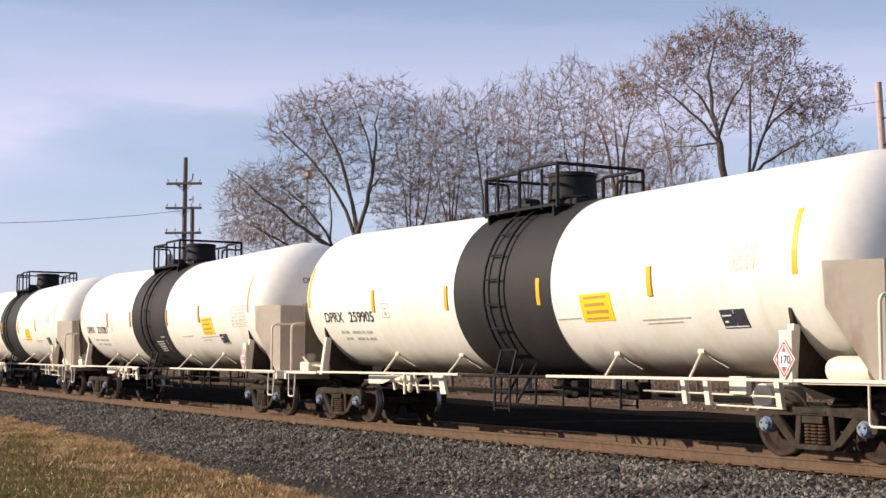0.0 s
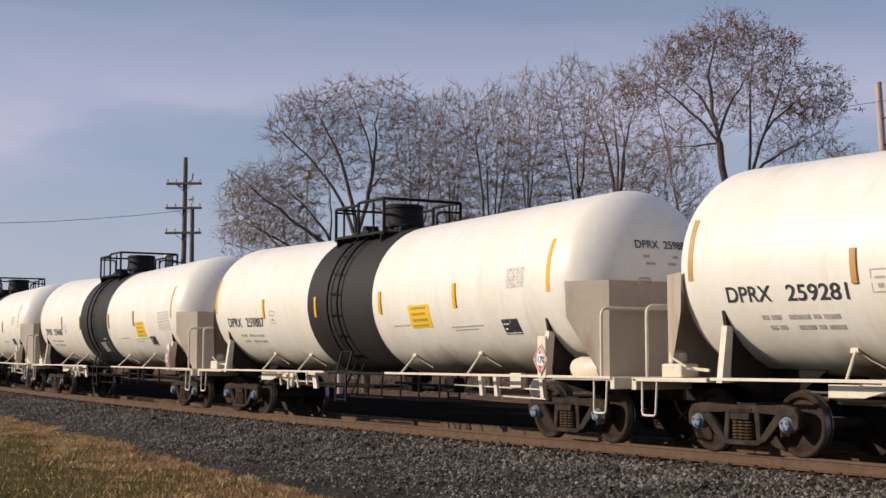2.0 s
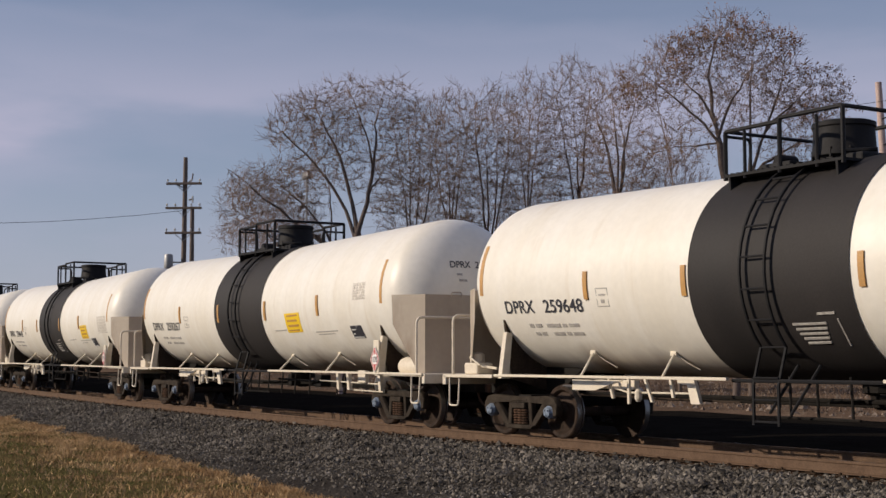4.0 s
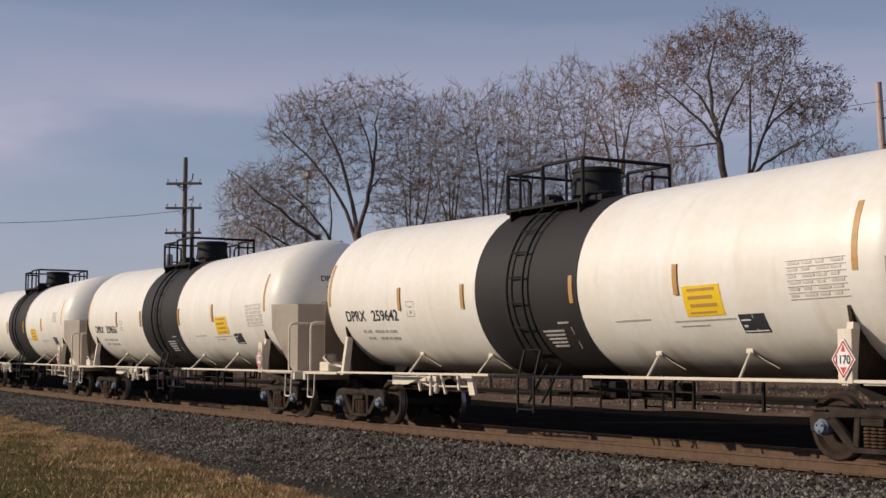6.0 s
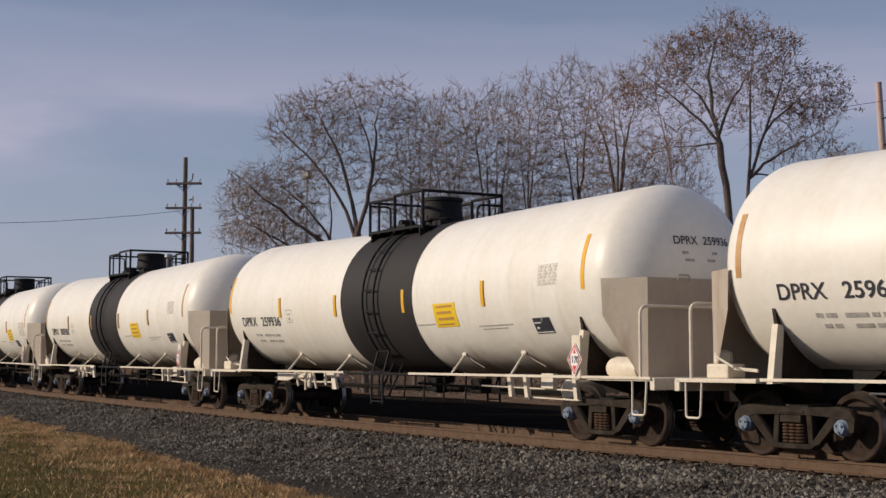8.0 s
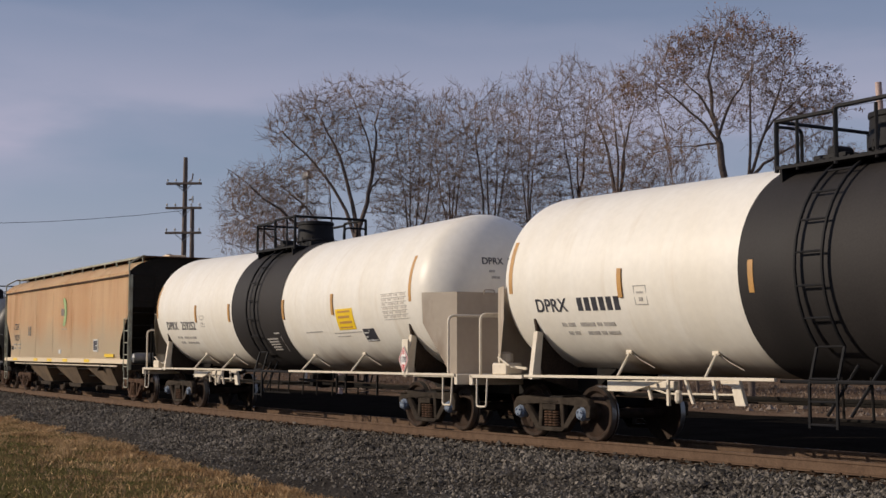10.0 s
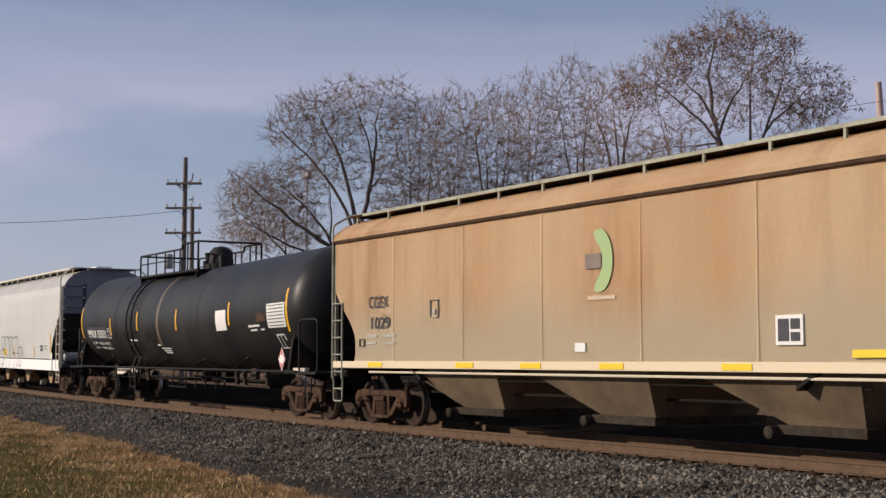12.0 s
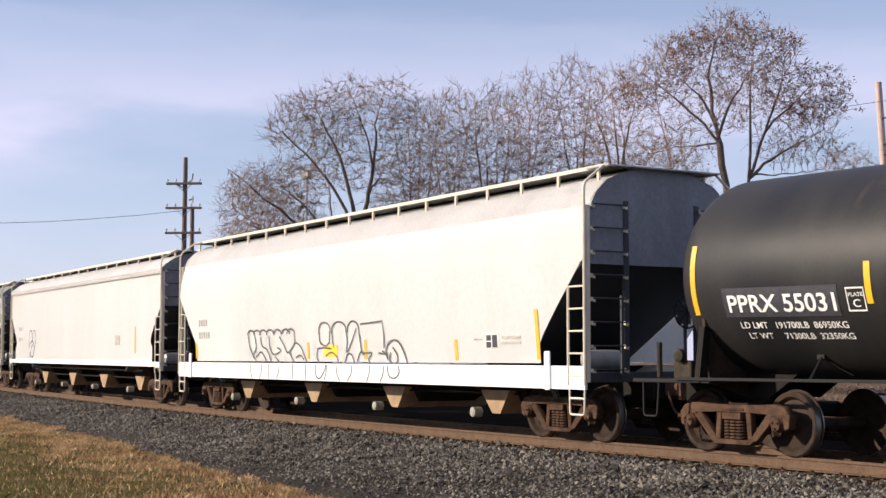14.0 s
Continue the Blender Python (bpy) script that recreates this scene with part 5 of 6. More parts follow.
def white_hopper(kind, half, trucks, graffiti):
    n = 4
    outs = [(-half * .62 + i * half * 1.24 / (n - 1), 1.35, .34) for i in range(n)]
    car = hopper_car(kind, half, trucks, outs, HOPPER_WHITE, HOPPER_ROOF, HOPPER_END_SHADE, WHITE_STEEL, (.88, 1.26) if kind == "round" else (1.12, 1.26),
                     "white covered hopper car with black sprayed graffiti" if graffiti == 1 else "white covered hopper car with grey roof edge", rib=.008)
    su = side_bulge(kind)
    if graffiti == 1:
        for x in (-4.27, -3.92, -3.55, -3.15, -2.72, -2.25, -1.98):
            squiggle(car, su, loop(x, 1.94, .21, .10, 190, -10), .021)
        for pts in ([(-4.46, 1.94), (-4.40, 1.70), (-4.22, 1.48), (-3.95, 1.27)], [(-4.05, 1.90), (-3.98, 1.62), (-4.18, 1.45), (-4.1, 1.36)],
                    [(-3.72, 1.88), (-3.62, 1.66), (-3.35, 1.58), (-3.20, 1.40), (-3.1, 1.26)], [(-4.0, 1.40), (-3.7, 1.52), (-3.45, 1.36), (-3.42, 1.26)],
                    [(-3.2, 1.9), (-3.18, 1.64), (-2.95, 1.46), (-2.55, 1.55), (-2.75, 1.62)], [(-2.62, 1.88), (-2.35, 1.66), (-2.18, 1.50), (-1.95, 1.60), (-1.72, 1.72), (-1.45, 1.62), (-1.25, 1.4), (-1.12, 1.25)],
                    [(-2.1, 1.52), (-1.9, 1.34), (-1.72, 1.26)], [(-1.80, 1.94), (-1.76, 1.72)], [(-1.75, 1.38), (-1.5, 1.44), (-1.3, 1.34)], [(-2.9, 1.42), (-2.6, 1.26)]):
            squiggle(car, su, flow(pts), .019)
        for x, w in ((-.22, .29), (.48, .34), (1.15, .26)):
            squiggle(car, su, loop(x, 1.98, w, .17, 200, -15), .02)
        for pts in ([(-.50, 1.94), (-.46, 1.74), (-.20, 1.64), (.02, 1.72)], [(.04, 1.96), (.0, 1.72)], [(.14, 1.96), (.18, 1.72), (.22, 1.6)], [(.82, 1.96), (.86, 1.75), (.80, 1.5)],
                    [(-.62, 1.58), (-.3, 1.60), (.1, 1.58)], [(-.60, 1.56), (-.64, 1.4), (-.50, 1.26)], [(-.2, 1.42), (.1, 1.50), (.35, 1.40), (.42, 1.26)],
                    [(1.30, 2.0), (1.05, 1.70), (.85, 1.5)], [(1.38, 2.05), (1.46, 1.7), (1.55, 1.5), (1.95, 1.48), (1.80, 1.36), (1.88, 1.26)],
                    [(.70, 1.26), (.85, 1.45), (1.05, 1.45), (1.18, 1.26)], [(1.28, 1.3), (1.45, 1.5), (1.62, 1.44)], [(2.24, 1.48), (2.6, 1.46), (2.4, 1.52)]):
            squiggle(car, su, flow(pts), .019)
        squiggle(car, su, [(1.50, 2.08), (2.44, 2.12), (2.50, 1.80), (2.48, 1.58)], .02)
        squiggle(car, su, flow([(2.62, 1.36), (2.55, 1.52), (2.72, 1.70), (3.05, 1.72), (3.30, 1.50), (3.42, 1.27)]), .02)
        squiggle(car, su, flow([(2.75, 1.5), (2.70, 1.34), (2.92, 1.26), (3.05, 1.4), (2.85, 1.6)]), .018)
        fl = Flat(-1.604)
        for x, w in ((-4.25, .1), (-3.6, -.12), (-3.2, .05), (-2.6, -.15), (-1.85, .0), (-1.15, .02), (-.1, -.1), (.42, .12), (1.1, -.2), (1.9, -.12), (2.5, -.15)):
            squiggle(car, fl, flow([(x, 1.24), (x - .02, 1.06), (x + w, .90)]), .016, .004)
        squiggle(car, fl, flow([(-.65, 1.24), (-.62, 1.0), (-.42, .94), (-.2, 1.1), (-.15, 1.24)]), .018, .004)
        squiggle(car, fl, flow([(2.65, 1.24), (2.75, 1.02), (3.0, .99), (3.15, 1.1), (3.1, 1.24)]), .018, .004)
        part("yellow_decal", patch(su, -.28, .36, 1.40, 1.66, .006), YELLOW, car)
        for x, v0, v1 in ((8.0, 1.36, 2.2), (5.35, 1.34, 1.72), (-1.0, 1.36, 1.72), (1.75, 1.36, 1.75), (-7.9, 1.36, 1.75)):
            part("reflector_strip", patch(su, x - .05, x + .05, v0, v1, .008, slant=-.05), AMBER, car)
        part("data_panel", patch(su, 6.28, 6.70, 1.55, 1.82, .008), WHITEINK, car)
        part("data_lines", bars(su, [(6.32, 6.47, 1.57, .10), (6.51, 6.67, 1.57, .22), (6.32, 6.47, 1.69, .10)], .014), INK, car)
        stencils("small_stencil", su, [(6.8, 7.4, 1.72, .05), (6.8, 7.4, 1.63, .04), (5.9, 6.15, 1.7, .03)], GREYINK, car, .008)
        stencils("reporting_stencil", su, [(-7.76 + .16 * k, -7.66 + .16 * k, 2.20, .17) for k in range(4)] + [(-7.76 + .16 * k, -7.66 + .16 * k, 1.88, .17) for k in range(5)], GREYINK, car, .008)
        bm = boxed(8.16, 8.32, -1.64, -1.60, .86, 1.50, .03)
        part("jacking_pad", bm, HOPPER_WHITE, car)
        part("jacking_pad", boxed(-8.4, -8.24, -1.64, -1.60, .86, 1.50, .03), HOPPER_WHITE, car)
    else:
        for x in (-6.1, -5.6):
            squiggle(car, su, loop(x, 2.0, .28, .35, 230, -60) + [(x, 1.5), (x - .2, 1.3)])
        squiggle(car, su, loop(-5.9, 1.65, .35, .30, 180, -160), .02)
        part("data_panel", patch(su, 5.0, 5.45, 1.75, 2.05, .008), GREYINK, car)
        part("reflector_strip", patch(su, 7.0, 7.1, 1.5, 2.3, .008), AMBER, car)
        stencils("small_stencil", su, [(-8.1, -7.6, 2.35, .14), (-8.1, -7.5, 1.95, .14)], GREYINK, car, .008)
    return car


# ---------------------------------------------------------------- trees
ROW = Vector((0.536, 0.844, 0.0))        # the way the row of trees runs
DEEP = Vector((-0.844, 0.536, 0.0))


class Wood:
    """A growing skeleton: nodes with their parents and least radii."""

    def __init__(self, rng):
        self.rng, self.at, self.up, self.girth = rng, [], [], []

    def add(self, p, parent, girth=0.0):
        self.at.append(np.array(p, float))
        self.up.append(parent)
        self.girth.append(girth)
        return len(self.at) - 1

    def limb(self, start, end, bend, r0, r1, parent=-1, steps=10):
        """A bowed, slightly crooked limb from node or place to place, as (along the row, height, depth)."""
        a = np.array(self.at[parent]) if parent >= 0 else np.array(start, float)
        e = np.array(end, float)
        k = parent
        wander = np.zeros(3)
        if parent < 0:
            k = self.add(a, -1, r0)
        made = [k]
        for i in range(1, steps + 1):
            t = i / steps
            wander = wander * .85 + self.rng.normal(0, .035, 3)
            p = a + (e - a) * t + np.array((bend * math.sin(math.pi * t), 0, 0)) + wander * min(1, 4 * t)
            k = self.add(p, k, r0 + (r1 - r0) * t)
            made.append(k)
        return made

    def nearest(self, place):
        return int(np.argmin([np.linalg.norm(p - np.array(place, float)) for p in self.at]))

    def colonise(self, goals, step=.22, kill=.27, rounds=80, lift=.08):
        """Grows shoots towards free places in the crown until each is reached."""
        goals = np.array(goals)
        P = np.array(self.at)
        d = np.linalg.norm(goals[:, None] - P[None], axis=2)
        near, dist = d.argmin(1), d.min(1)
        for _ in range(rounds):
            live = dist > kill
            goals, near, dist = goals[live], near[live], dist[live]
            if not len(goals):
                break
            P = np.array(self.at)
            v = goals - P[near]
            v /= np.linalg.norm(v, axis=1)[:, None]
            tips, inv = np.unique(near, return_inverse=True)
            pull = np.zeros((len(tips), 3))
            np.add.at(pull, inv, v)
            pull /= np.linalg.norm(pull, axis=1)[:, None] + 1e-6
            pull += self.rng.normal(0, .11, pull.shape)
            pull[:, 1] += lift
            pull /= np.linalg.norm(pull, axis=1)[:, None]
            fresh = P[tips] + pull * step
            first = len(self.at)
            for p, k in zip(fresh, tips):
                self.add(p, int(k))
            nd = np.linalg.norm(goals[:, None] - fresh[None], axis=2)
            better = nd.min(1) < dist - 1e-4
            near = np.where(better, first + nd.argmin(1), near)
            dist = np.minimum(dist, nd.min(1))
            if not better.any():
                break

    def radii(self, least, power=2.35):
        total = np.zeros(len(self.at))
        for k in range(len(self.at) - 1, -1, -1):
            total[k] = max(total[k], least ** power, self.girth[k] ** power)
            if self.up[k] >= 0 and self.girth[k] == 0:
                total[self.up[k]] += total[k]
        return total ** (1 / power)


def rods(A, B, ra, rb, n):
    """Tapered bars from A to B with n sides, all at once."""
    d = B - A
    d /= np.linalg.norm(d, axis=1)[:, None] + 1e-9
    ref = np.where(np.abs(d[:, 2:3]) < .8, np.array([[0., 0., 1.]]), np.array([[1., 0., 0.]]))
    u = np.cross(d, ref)
    u /= np.linalg.norm(u, axis=1)[:, None]
    w = np.cross(d, u)
    ang = 2 * np.pi * np.arange(n) / n
    ring = u[:, None] * np.cos(ang)[None, :, None] + w[:, None] * np.sin(ang)[None, :, None]
    V = np.concatenate([A[:, None] + ring * ra[:, None, None], B[:, None] + ring * rb[:, None, None]], axis=1).reshape(-1, 3)
    k = np.arange(n)
    quad = np.stack([k, (k + 1) % n, (k + 1) % n + n, k + n], axis=1)
    F = (np.arange(len(A))[:, None, None] * 2 * n + quad[None]).reshape(-1, 4)
    return V, F


def mesh_part(name, V, F, mat, parent, label=""):
    me = bpy.data.meshes.new(name)
    me.from_pydata(V, [], F)
    me.materials.append(mat)
    for f in me.polygons:
        f.use_smooth = True
    ob = new(name, me)
    ob.parent = parent
    if label:
        tagged(ob, label)
    return ob


def tree(seed, where, label, stems, crowns, leaves=0, twigs=2.2, lift=.08, least=.0062):
    """A bare tree. Stems: (along, height, bow, girth at foot, girth at end, foot along, foot height); crowns: (along, height, half width, half height, shoots, share of leaves)."""
    rng = np.random.RandomState(seed)
    ob = tagged(new("tree"), label, "tree", "bare trees behind the track")
    x, y = where
    base = Vector((x, y, ground_height(x, 30) - .25))
    ob.matrix_basis = pose(*base)
    wood = Wood(rng)
    for along, high, bow, r0, r1, foot, low in stems:
        r0, r1 = r0 * .66, r1 * .85
        deep = rng.uniform(-.6, .6)
        if low <= 0 or not wood.at:
            wood.limb((foot, 0, rng.uniform(-.3, .3)), (along, high, deep), bow, r0, r1, steps=12)
        else:
            wood.limb(None, (along, high, deep * 2), bow, r0, r1, wood.nearest((foot, low, 0)))
    goals, leafy = [], []
    for along, high, w, h, count, share in crowns:
        count = int(count * 2.3)
        g = rng.normal(0, 1, (count, 3))
        g *= (1.12 * rng.rand(count) ** .58 / np.linalg.norm(g, axis=1))[:, None]
        g = g * np.array((w, h, max(w, 1.2) * .9)) + np.array((along, high, 0))
        goals.append(g)
        if share:
            leafy.append((np.array((along, high, 0)), np.array((w, h, max(w, 1.2))), share))
    wood.colonise(np.concatenate(goals), lift=lift)
    r = wood.radii(least)
    frame3 = np.array([ROW, (0, 0, 1), DEEP])
    P = np.array(wood.at) @ frame3
    up = np.array(wood.up)
    has = np.where(up >= 0)[0]
    A, B = P[up[has]], P[has]
    ra, rb = np.minimum(r[up[has]], r[has] * 1.35), r[has]
    thick = rb > .028
    mesh_part("trunk", *[q.tolist() for q in rods(A[thick], B[thick], ra[thick], rb[thick], 7)], BARK, ob)
    V, F = rods(A[~thick], B[~thick], ra[~thick], rb[~thick], 3)
    # fine twigs on the thin shoots
    thin = np.where(r < .0155)[0]
    thin = np.repeat(thin, rng.poisson(twigs * 1.15, len(thin)))
    par = P[up[thin]]
    d = P[thin] - par
    d /= np.linalg.norm(d, axis=1)[:, None] + 1e-9
    d = d + rng.normal(0, .42, d.shape) + np.array((0, 0, lift * 2))
    d /= np.linalg.norm(d, axis=1)[:, None]
    L = rng.uniform(.16, .58, len(thin))[:, None]
    mid = P[thin] + d * L * .55
    end = mid + (d + rng.normal(0, .22, d.shape)) * L * .5
    one = np.ones(len(thin))
    for a, b, u, v in ((P[thin], mid, .0080, .0062), (mid, end, .0062, .0036)):
        V2, F2 = rods(a, b, one * u, one * v, 3)
        F = np.concatenate([F, F2 + len(V)])
        V = np.concatenate([V, V2])
    mesh_part("crown", V.tolist(), F.tolist(), TWIG, ob, "dense bare brown twigs")
    if leaves:
        tips, node = end, np.array(wood.at)[thin]
        V, F = [], []
        weight = np.full(len(tips), .03)
        for c, size, share in leafy:
            weight = np.maximum(weight, share * (np.linalg.norm((node - c) / size, axis=1) < 1.0))
        # leaves hang on in clumps
        clump = np.array([noise.noise(Vector(p) * .9) for p in tips])
        weight = weight * np.clip(clump * 2.2 + .55, .04, 1)
        pick = rng.choice(len(tips), leaves, p=weight / weight.sum())
        C = tips[pick] + rng.normal(0, .06, (leaves, 3))
        u = rng.normal(0, 1, (leaves, 3))
        u /= np.linalg.norm(u, axis=1)[:, None]
        w = np.cross(u, rng.normal(0, 1, (leaves, 3)))
        w /= np.linalg.norm(w, axis=1)[:, None]
        s = rng.uniform(.022, .055, leaves)[:, None]
        V = np.stack([C - u * s, C - w * s * .5, C + u * s, C + w * s * .5], axis=1).reshape(-1, 3)
        F = np.arange(leaves * 4).reshape(-1, 4)
        mesh_part("leaves", V.tolist(), F.tolist(), LEAF, ob, "withered reddish-brown leaves left on the twigs")
    return ob


def upright(seed, where, label, top, width, trunk, lean=0.0, split=.55, leaves=0, fork=3):
    """A slender tree of the thicket: a trunk that parts into steep stems below a narrow crown."""
    rng = random.Random(seed)
    z = top * split
    stems = [(lean * .5, z, rng.uniform(-.2, .2), trunk, trunk * .6, 0, 0)]
    for k in range(fork):
        a = lean + width * .75 * ((k + .5) / fork * 2 - 1)
        stems.append((a, top * rng.uniform(.82, .92), rng.uniform(-.15, .15), trunk * .5, .020, lean * .4, z * rng.uniform(.72, 1.0)))
    crowns = [(lean, top * .83, width * 1.15, top * .17, 520, 1), (lean, top * .67, width * 1.35, top * .19, 560, 1), (lean, top * .50, width * 1.25, top * .15, 300, .5)]
    return tree(seed, where, label, stems, crowns, leaves, 2.2, .24)


def build_trees():
    tree(21, TREE_AT["right"], "wide bare tree with withered reddish leaves on its twigs",
         [(-.80, 9.5, .25, .22, .15, -.3, 0), (-2.15, 12.2, .35, .12, .025, -.8, 9.4), (-.35, 14.0, -.35, .12, .02, -.8, 9.5), (.45, 12.2, -.1, .09, .025, -.75, 9.6), (-3.4, 11.8, .2, .09, .02, -.8, 9.2),
          (-3.3, 9.3, .1, .06, .018, -.8, 9.2), (.45, 12.3, -.15, .20, .03, .25, 0), (1.55, 12.5, .2, .10, .025, .3, 8.5), (3.3, 10.1, -.25, .11, .02, .3, 8.2), (2.6, 11.5, -.1, .07, .02, 1.2, 9.6),
          (-3.1, 11.6, .3, .09, .02, -1.6, 0), (3.0, 8.6, -.1, .05, .015, .6, 8.3)],
         [(-2.0, 12.4, 1.15, 1.05, 420, 1), (-.5, 13.2, 1.25, 1.0, 460, 1), (1.0, 12.7, 1.25, 1.0, 480, 1), (-3.3, 11.6, 1.0, .9, 340, 1), (2.5, 11.1, 1.45, 1.15, 520, 1), (-.2, 11.3, 2.4, 1.4, 260, .3),
          (-2.3, 9.5, 1.6, 1.0, 200, .1), (2.2, 9.3, 1.6, .8, 180, .2)], 11000, 2.2, .18)
    upright(5, TREE_AT["a"], "tall slender bare tree with reddish trunk", 13.3, 1.15, .26, .15, .60, 700, 4)
    upright(6, TREE_AT["b"], "tall slender bare tree with fine grey twigs", 14.6, 1.25, .16, -.35, .62, 400, 3)
    upright(7, TREE_AT["c"], "tall slender bare tree with fine grey twigs", 13.9, 1.15, .16, .0, .55, 1100, 3)
    upright(8, TREE_AT["d"], "upright bare tree with many thin stems", 14.1, 1.45, .17, .1, .50, 500, 4)
    upright(9, TREE_AT["e"], "upright bare tree with many thin stems", 14.1, 1.35, .15, .0, .48, 1100, 4)
    upright(10, TREE_AT["f"], "upright bare tree with many thin stems", 13.2, 1.35, .15, .0, .45, 500, 4)
    upright(17, TREE_AT["j"], "smaller bare tree with thin limbs", 10.6, 1.6, .12, -.5, .6, 300, 3)
    tree(11, TREE_AT["g"], "large bare tree with a forked dark trunk",
         [(-.3, 7.0, .1, .24, .20, .0, 0), (-2.3, 12.6, .25, .16, .03, -.2, 6.9), (.55, 11.2, .15, .17, .05, -.2, 6.8), (.95, 13.8, -.15, .06, .018, .5, 10.9), (-.9, 13.4, .2, .07, .02, .15, 9.6),
          (-3.5, 11.5, .45, .15, .025, -.35, 6.4), (1.4, 10.6, -.2, .06, .02, .05, 8.4)],
         [(-2.2, 11.9, 1.85, 1.30, 560, 0), (-.7, 12.4, 1.6, 1.25, 540, 0), (1.1, 12.3, 1.3, 1.45, 460, 0), (-1.6, 10.4, 2.4, 1.5, 420, 0), (1.0, 9.3, 1.5, 1.6, 260, 0), (-3.6, 11.3, .8, .7, 150, 0)], 0, 2.3, .22)
    tree(12, TREE_AT["h"], "large bare tree with long drooping side limbs",
         [(-.4, 6.6, .0, .22, .17, -.1, 0), (-5.0, 9.9, .0, .13, .02, -.4, 6.5), (-3.9, 10.3, .5, .10, .02, -.4, 6.4), (-4.4, 7.7, -.4, .10, .02, -.4, 6.2), (-3.0, 8.4, -.2, .09, .02, -.4, 6.5), (-1.0, 10.6, .2, .07, .02, -.4, 6.6)],
         [(-3.8, 9.4, 1.5, 1.0, 440, 0), (-3.9, 7.8, 1.5, .95, 400, 0), (-2.4, 9.0, 1.8, 1.5, 420, 0), (-2.6, 7.3, 2.0, .8, 260, 0)], 0, 2.6, -.02)
    tree(13, TREE_AT["i"], "smaller bare tree with hanging twigs",
         [(-1.5, 6.8, .2, .14, .08, 0, 0), (-4.2, 9.2, .3, .08, .015, -1.4, 6.6), (-4.4, 7.4, .1, .06, .015, -1.2, 6.2), (-2.0, 10.2, .1, .06, .015, -1.5, 6.7)],
         [(-3.4, 9.4, 1.6, 1.4, 380, 0), (-3.5, 7.6, 1.5, 1.0, 320, 0), (-1.6, 8.6, 1.6, 1.8, 320, 0)], 0, 2.6, -.03)
    tree(15, TREE_AT["k"], "low bare tree with fine twigs",
         [(-.4, 8.8, .1, .12, .05, 0, 0), (-1.8, 11.0, .2, .05, .015, -.3, 8.4), (.5, 12.6, -.1, .05, .015, -.4, 8.7)],
         [(-.2, 11.8, 1.5, 1.3, 320, 1), (-1.6, 10.6, 1.4, 1.1, 220, .3)], 500, 2.2)


def utility_pole(x, y, height, girth, mat, label, arms, seed, lean=0.0, turn=0.0):
    ob = tagged(new("utility_pole"), label, "utility pole", "utility poles behind the track")
    ob.matrix_basis = pose(x, y, -.7, 0, lean, turn)
    bm = lathe_z(bmesh.new(), [(girth, 0), (girth * .92, height * .4), (girth * .75, height * .97), (girth * .7, height)], 14)
    part("shaft", bm, mat, ob, smooth=40)
    for z, w in arms:
        arm = part("crossarm", boxed(-w, w, -.14 - girth, -girth * .6, z - .06, z + .06, .01), mat, ob)
        for k in (-.92, -.45, .45, .92):
            bm = lathe_z(bmesh.new(), [(.02, z + .05), (.02, z + .12), (.05, z + .13), (.06, z + .18), (.035, z + .24)], 10, w * k, -.1 - girth)
            part("insulator", bm, GREY_METAL, arm, smooth=40)
        bm = tubed([(-w * .5, -.1 - girth, z), (0, -girth, z - .45)], [(w * .5, -.1 - girth, z), (0, -girth, z - .45)], r=.018, n=5)
        part("arm_brace", bm, GREY_METAL, arm)
    return ob


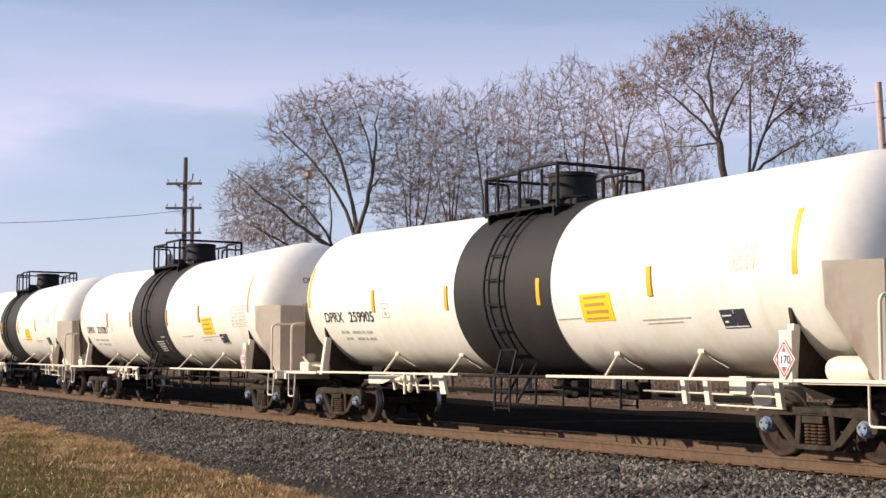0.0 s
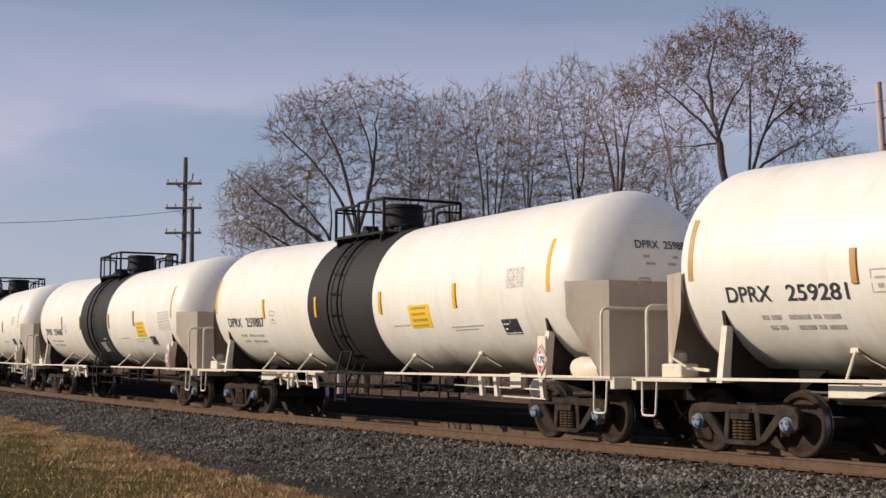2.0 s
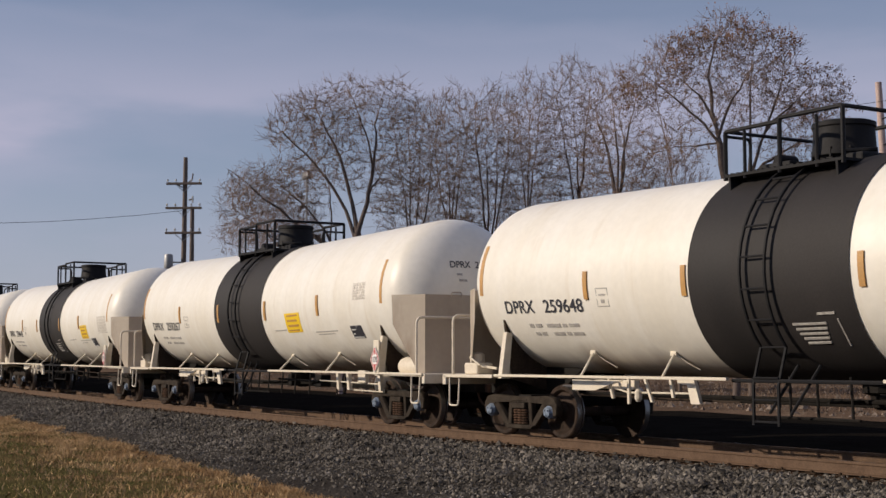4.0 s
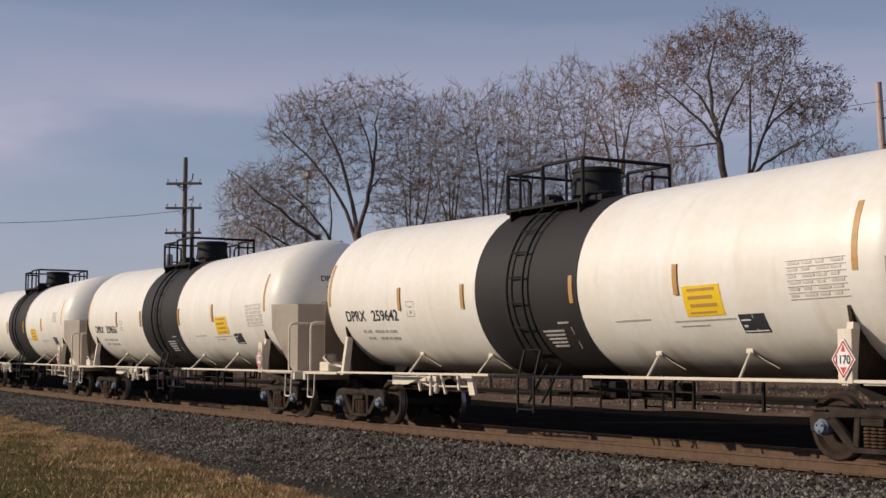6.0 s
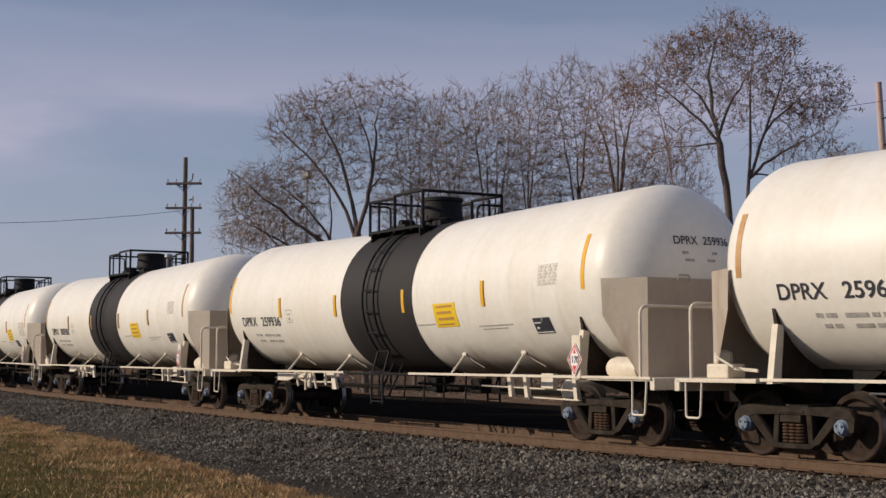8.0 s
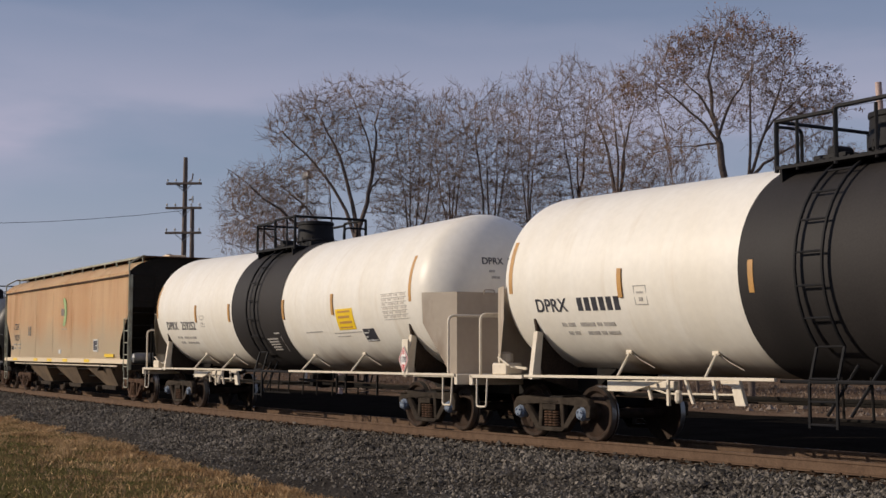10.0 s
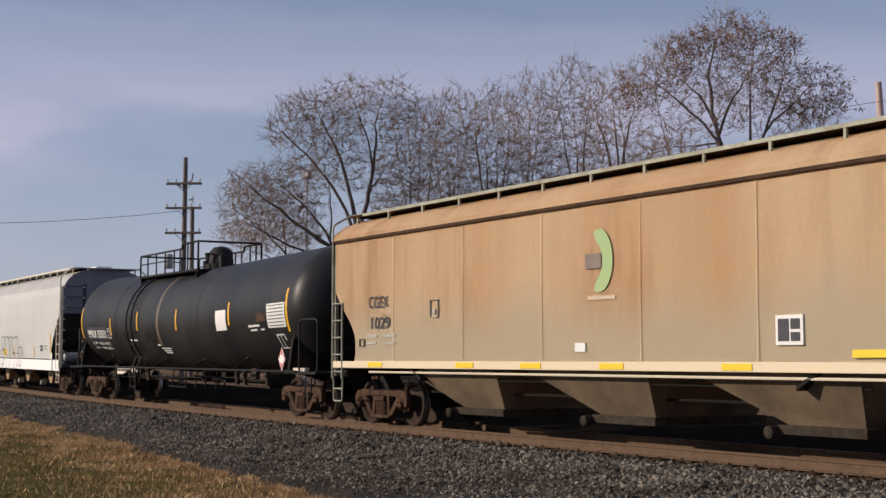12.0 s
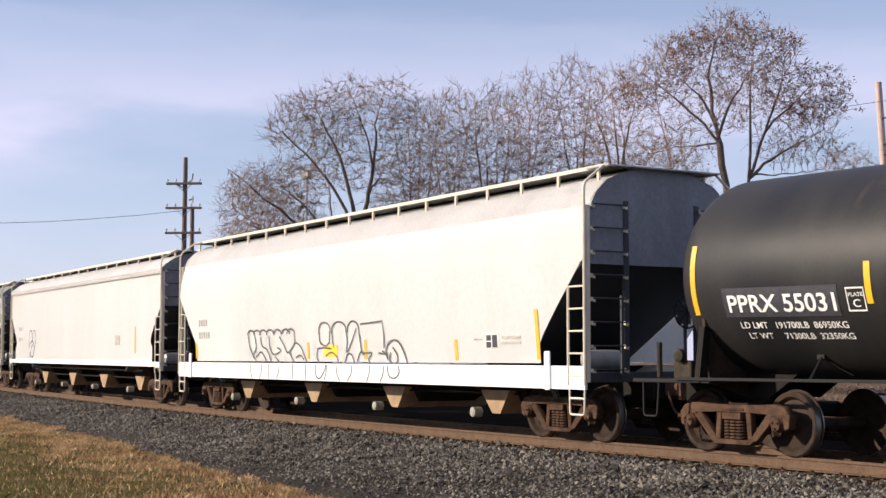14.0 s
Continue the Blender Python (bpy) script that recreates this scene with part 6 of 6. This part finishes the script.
def build_poles():
    x, y = POLE_AT["main"]
    p = utility_pole(x, y, 13.26, .16, POLE_WOOD, "tall dark wooden utility pole with three crossarms", [(11.80, .98), (10.46, 1.0), (9.10, 1.0)], 1, turn=50, lean=.4)
    bm = lathe_z(bmesh.new(), [(.22, 7.15), (.24, 7.2), (.24, 7.85), (.2, 7.92), (.06, 7.95)], 16, -.75, -.3)
    tube(bm, [(-.75, -.3, 7.5), (0, -.1, 7.5)], .04, 6)
    part("transformer", bm, GREY_METAL, p, "grey metal transformer can", smooth=40)
    bm = tubed(arc([(0, -.15, 11.7), (.45, -.2, 12.0), (.5, -.2, 12.35)], r=.1), arc([(-.1, -.15, 11.6), (-.4, -.2, 11.75), (-.45, -.2, 11.9)], r=.1), r=.035, n=6)
    part("bracket", bm, POLE_WOOD, p)
    part("switch", tubed([(.30, -.2, 10.9), (.55, -.2, 10.95)], [(.5, -.2, 10.75), (.5, -.2, 11.1)], r=.05, n=6), GREY_METAL, p)
    x, y = POLE_AT["second"]
    p = utility_pole(x, y, 10.96, .16, POLE_WOOD, "shorter dark wooden pole beside the tall one", [], 2)
    part("clamp", boxed(-.1, .3, -.2, .2, 6.6, 7.4, .02), GREY_METAL, p)
    x, y = POLE_AT["pale"]
    p = utility_pole(x, y, 12.75, .17, POLE_PALE, "pale pinkish wooden utility pole without crossarms", [], 3, lean=-2.2, turn=57.6)
    for z in (11.3, 10.3, 9.9):
        part("bolt_bracket", tubed(arc([(0, -.15, z), (.35, -.2, z + .1), (.6, -.2, z + .35)], r=.1), r=.03, n=6), WIRE, p)
    x, y = POLE_AT["slim"]
    p = tagged(new("lamp_pole"), "slim grey metal lamp pole among the trees", "pole")
    p.matrix_basis = pose(x, y, -.6)
    part("shaft", lathe_z(bmesh.new(), [(.09, 0), (.05, 12.0)], 10), GREY_METAL, p)
    part("lamp_head", boxed(-.35, .35, -.15, .15, 11.7, 12.1, .08), GREY_METAL, p)
    x, y = POLE_AT["post"]
    p = tagged(new("wooden_post"), "short weathered wooden post among the trees", "post")
    p.matrix_basis = pose(x, y, -.6)
    part("shaft", lathe_z(bmesh.new(), [(.13, 0), (.12, 6.9), (.10, 7.0)], 10), POLE_PALE, p)
    # wires
    mx, my = POLE_AT["main"]
    w = tagged(new("overhead_wire"), "dark overhead wire sagging from the tall pole", "wire")
    pts = [(-71.4, 13.2, 9.57), (-71.2, 10.6, 9.15), (-71.1, 8.1, 8.82), (-70.9, 5.7, 8.53), (-70.65, 3.3, 8.32), (-70.2, 1.0, 8.12), (-69.0, -4.0, 7.95), (-67.0, -14.0, 8.3)]
    part("strand", tubed(pts, r=.013, n=5), WIRE, w)
    px_, py_ = POLE_AT["pale"]
    w = tagged(new("overhead_wire"), "thin dark wire running from the pale pole to the trees", "wire")
    part("strand", tubed([(px_, py_ - .3, 11.3), (px_ + .2, py_ - 3.0, 10.75), (px_ + .4, py_ - 5.4, 10.45)], r=.010, n=5), WIRE, w)


def build_clutter():
    """Leaves, rubble and brush on the field behind the track."""
    rng = np.random.RandomState(5)
    V, F = [], []
    for i in range(9000):
        x, d = rng.uniform(-95, -8), 12.5 + 26 * rng.rand() ** 1.2
        s = rng.uniform(.02, .10) * (2.2 if rng.rand() < .03 else 1)
        c = np.array((x, track_y(x) + d, ground_height(x, d) + s * .3))
        q = np.array([(1, 0, 0), (0, 1, 0), (-1, 0, 0), (0, -1, 0), (0, 0, .8)]) * rng.uniform(.5, 1.3, (5, 1)) * s
        a = rng.uniform(0, 6.28)
        q = q @ np.array([[math.cos(a), math.sin(a), 0], [-math.sin(a), math.cos(a), 0], [0, 0, 1]]) + c
        k = len(V)
        V.extend(map(tuple, q))
        F += [(k, k + 1, k + 4), (k + 1, k + 2, k + 4), (k + 2, k + 3, k + 4), (k + 3, k, k + 4)]
    soup("rubble", V, F, RUBBLE, "scattered brown clods and pale rubble on the field", "rubble")
    V, F = [], []
    for i in range(22000):
        x, d = rng.uniform(-95, -6), 14 + 22 * rng.rand()
        c = Vector((x, track_y(x) + d, ground_height(x, d)))
        h = rng.uniform(.05, .30) * (1 + .8 * noise.noise((x * .2, d * .2, 1)))
        a, w = rng.uniform(0, 6.28), rng.uniform(.008, .02)
        u = Vector((math.cos(a), math.sin(a), 0))
        k = len(V)
        V += [(c - u * w)[:], (c + u * w)[:], (c + Vector((rng.normal(0, .3) * h, rng.normal(0, .3) * h, h)))[:]]
        F.append((k, k + 1, k + 2))
    soup("dry_brush", V, F, WEED, "dry brown weeds on the field behind the track", "weeds")


# ---------------------------------------------------------------- assembly
TREE_AT = {"right": (-36.9, 20.8), "a": (-43.75, 20.5), "b": (-47.6, 21.9), "c": (-48.8, 20.0), "d": (-52.2, 20.3), "e": (-54.0, 19.4), "f": (-53.2, 16.9),
           "g": (-52.6, 14.1), "h": (-55.5, 14.6), "i": (-62.7, 16.9), "j": (-43.9, 24.1), "k": (-51.7, 43.6)}
POLE_AT = {"main": (-71.9, 13.5), "second": (-75.4, 15.45), "pale": (-35.65, 27.64), "slim": (-66.55, 18.3), "post": (-51.4, 12.2)}

build_ground()
track = build_track()
build_trees()
build_poles()
build_clutter()

TRAIN = []
first = white_car_body()
NUMBERS = [("259905", 1, False), ("259281", 2, True), ("259887", 1, False), ("259648", 2, True), ("259267", 1, True),
           ("259642", 2, True), ("259656", 2, True), ("259936", 1, False), ("", 1, True), ("259252", 2, True)]
CENTRES = [-20.42, -38.73, -57.06, -75.36, -93.93, -112.51, -130.86, -149.22, -167.54, -185.86]
BANDS = [0.15, -0.39, -0.54, -0.50, -0.40, -0.15, -0.42, 0.15, -0.40, -0.39]
whites = [first] + [copy_thing(first, pose(0, 0, 0)) for _ in NUMBERS[1:]]
for ob, (number, variant, dirty), c, shift in zip(whites, NUMBERS, CENTRES, BANDS):
    letter_car(ob, number, variant, dirty, shift)
    fit_car(ob, variant, shift)
    for o in ob.children:
        if o.name.split(".")[0] in ("centre_band", "side_ladder", "platform", "railing", "manway_cover", "valve_nozzle", "hinge_box"):
            o.location.x = shift
    TRAIN.append((ob, c))
TRAIN.append((tan_hopper(), -204.40))
TRAIN.append((black_car(), -223.90))
TRAIN.append((white_hopper("round", 9.27, 7.75, 1), -244.20))
second = white_hopper("flat", 9.5, 7.9, 2)
TRAIN.append((second, -264.46))
TRAIN.append((copy_thing(second, pose(0, 0, 0)), -285.1))

build_stones()
build_grass()
build_ties(track)


def motions():
    """The train rolls past; every wheelset turns with it."""
    times = [0.25 * i for i in range(57)]
    ticks = [i / FPS for i in range(14 * FPS + 1)]
    for car, c in TRAIN:
        walk(car, [(t, on_track(c + travelled(t))) for t in times])
        for truck in [o for o in car.children if o.name.startswith("truck")]:
            for ws in [o for o in truck.children if o.name.startswith("wheelset")]:
                x = ws.location.x
                walk(ws, [(t, pose(x, 0, WHEEL_R, 0, math.degrees(travelled(t) / WHEEL_R), 0)) for t in ticks])


motions()
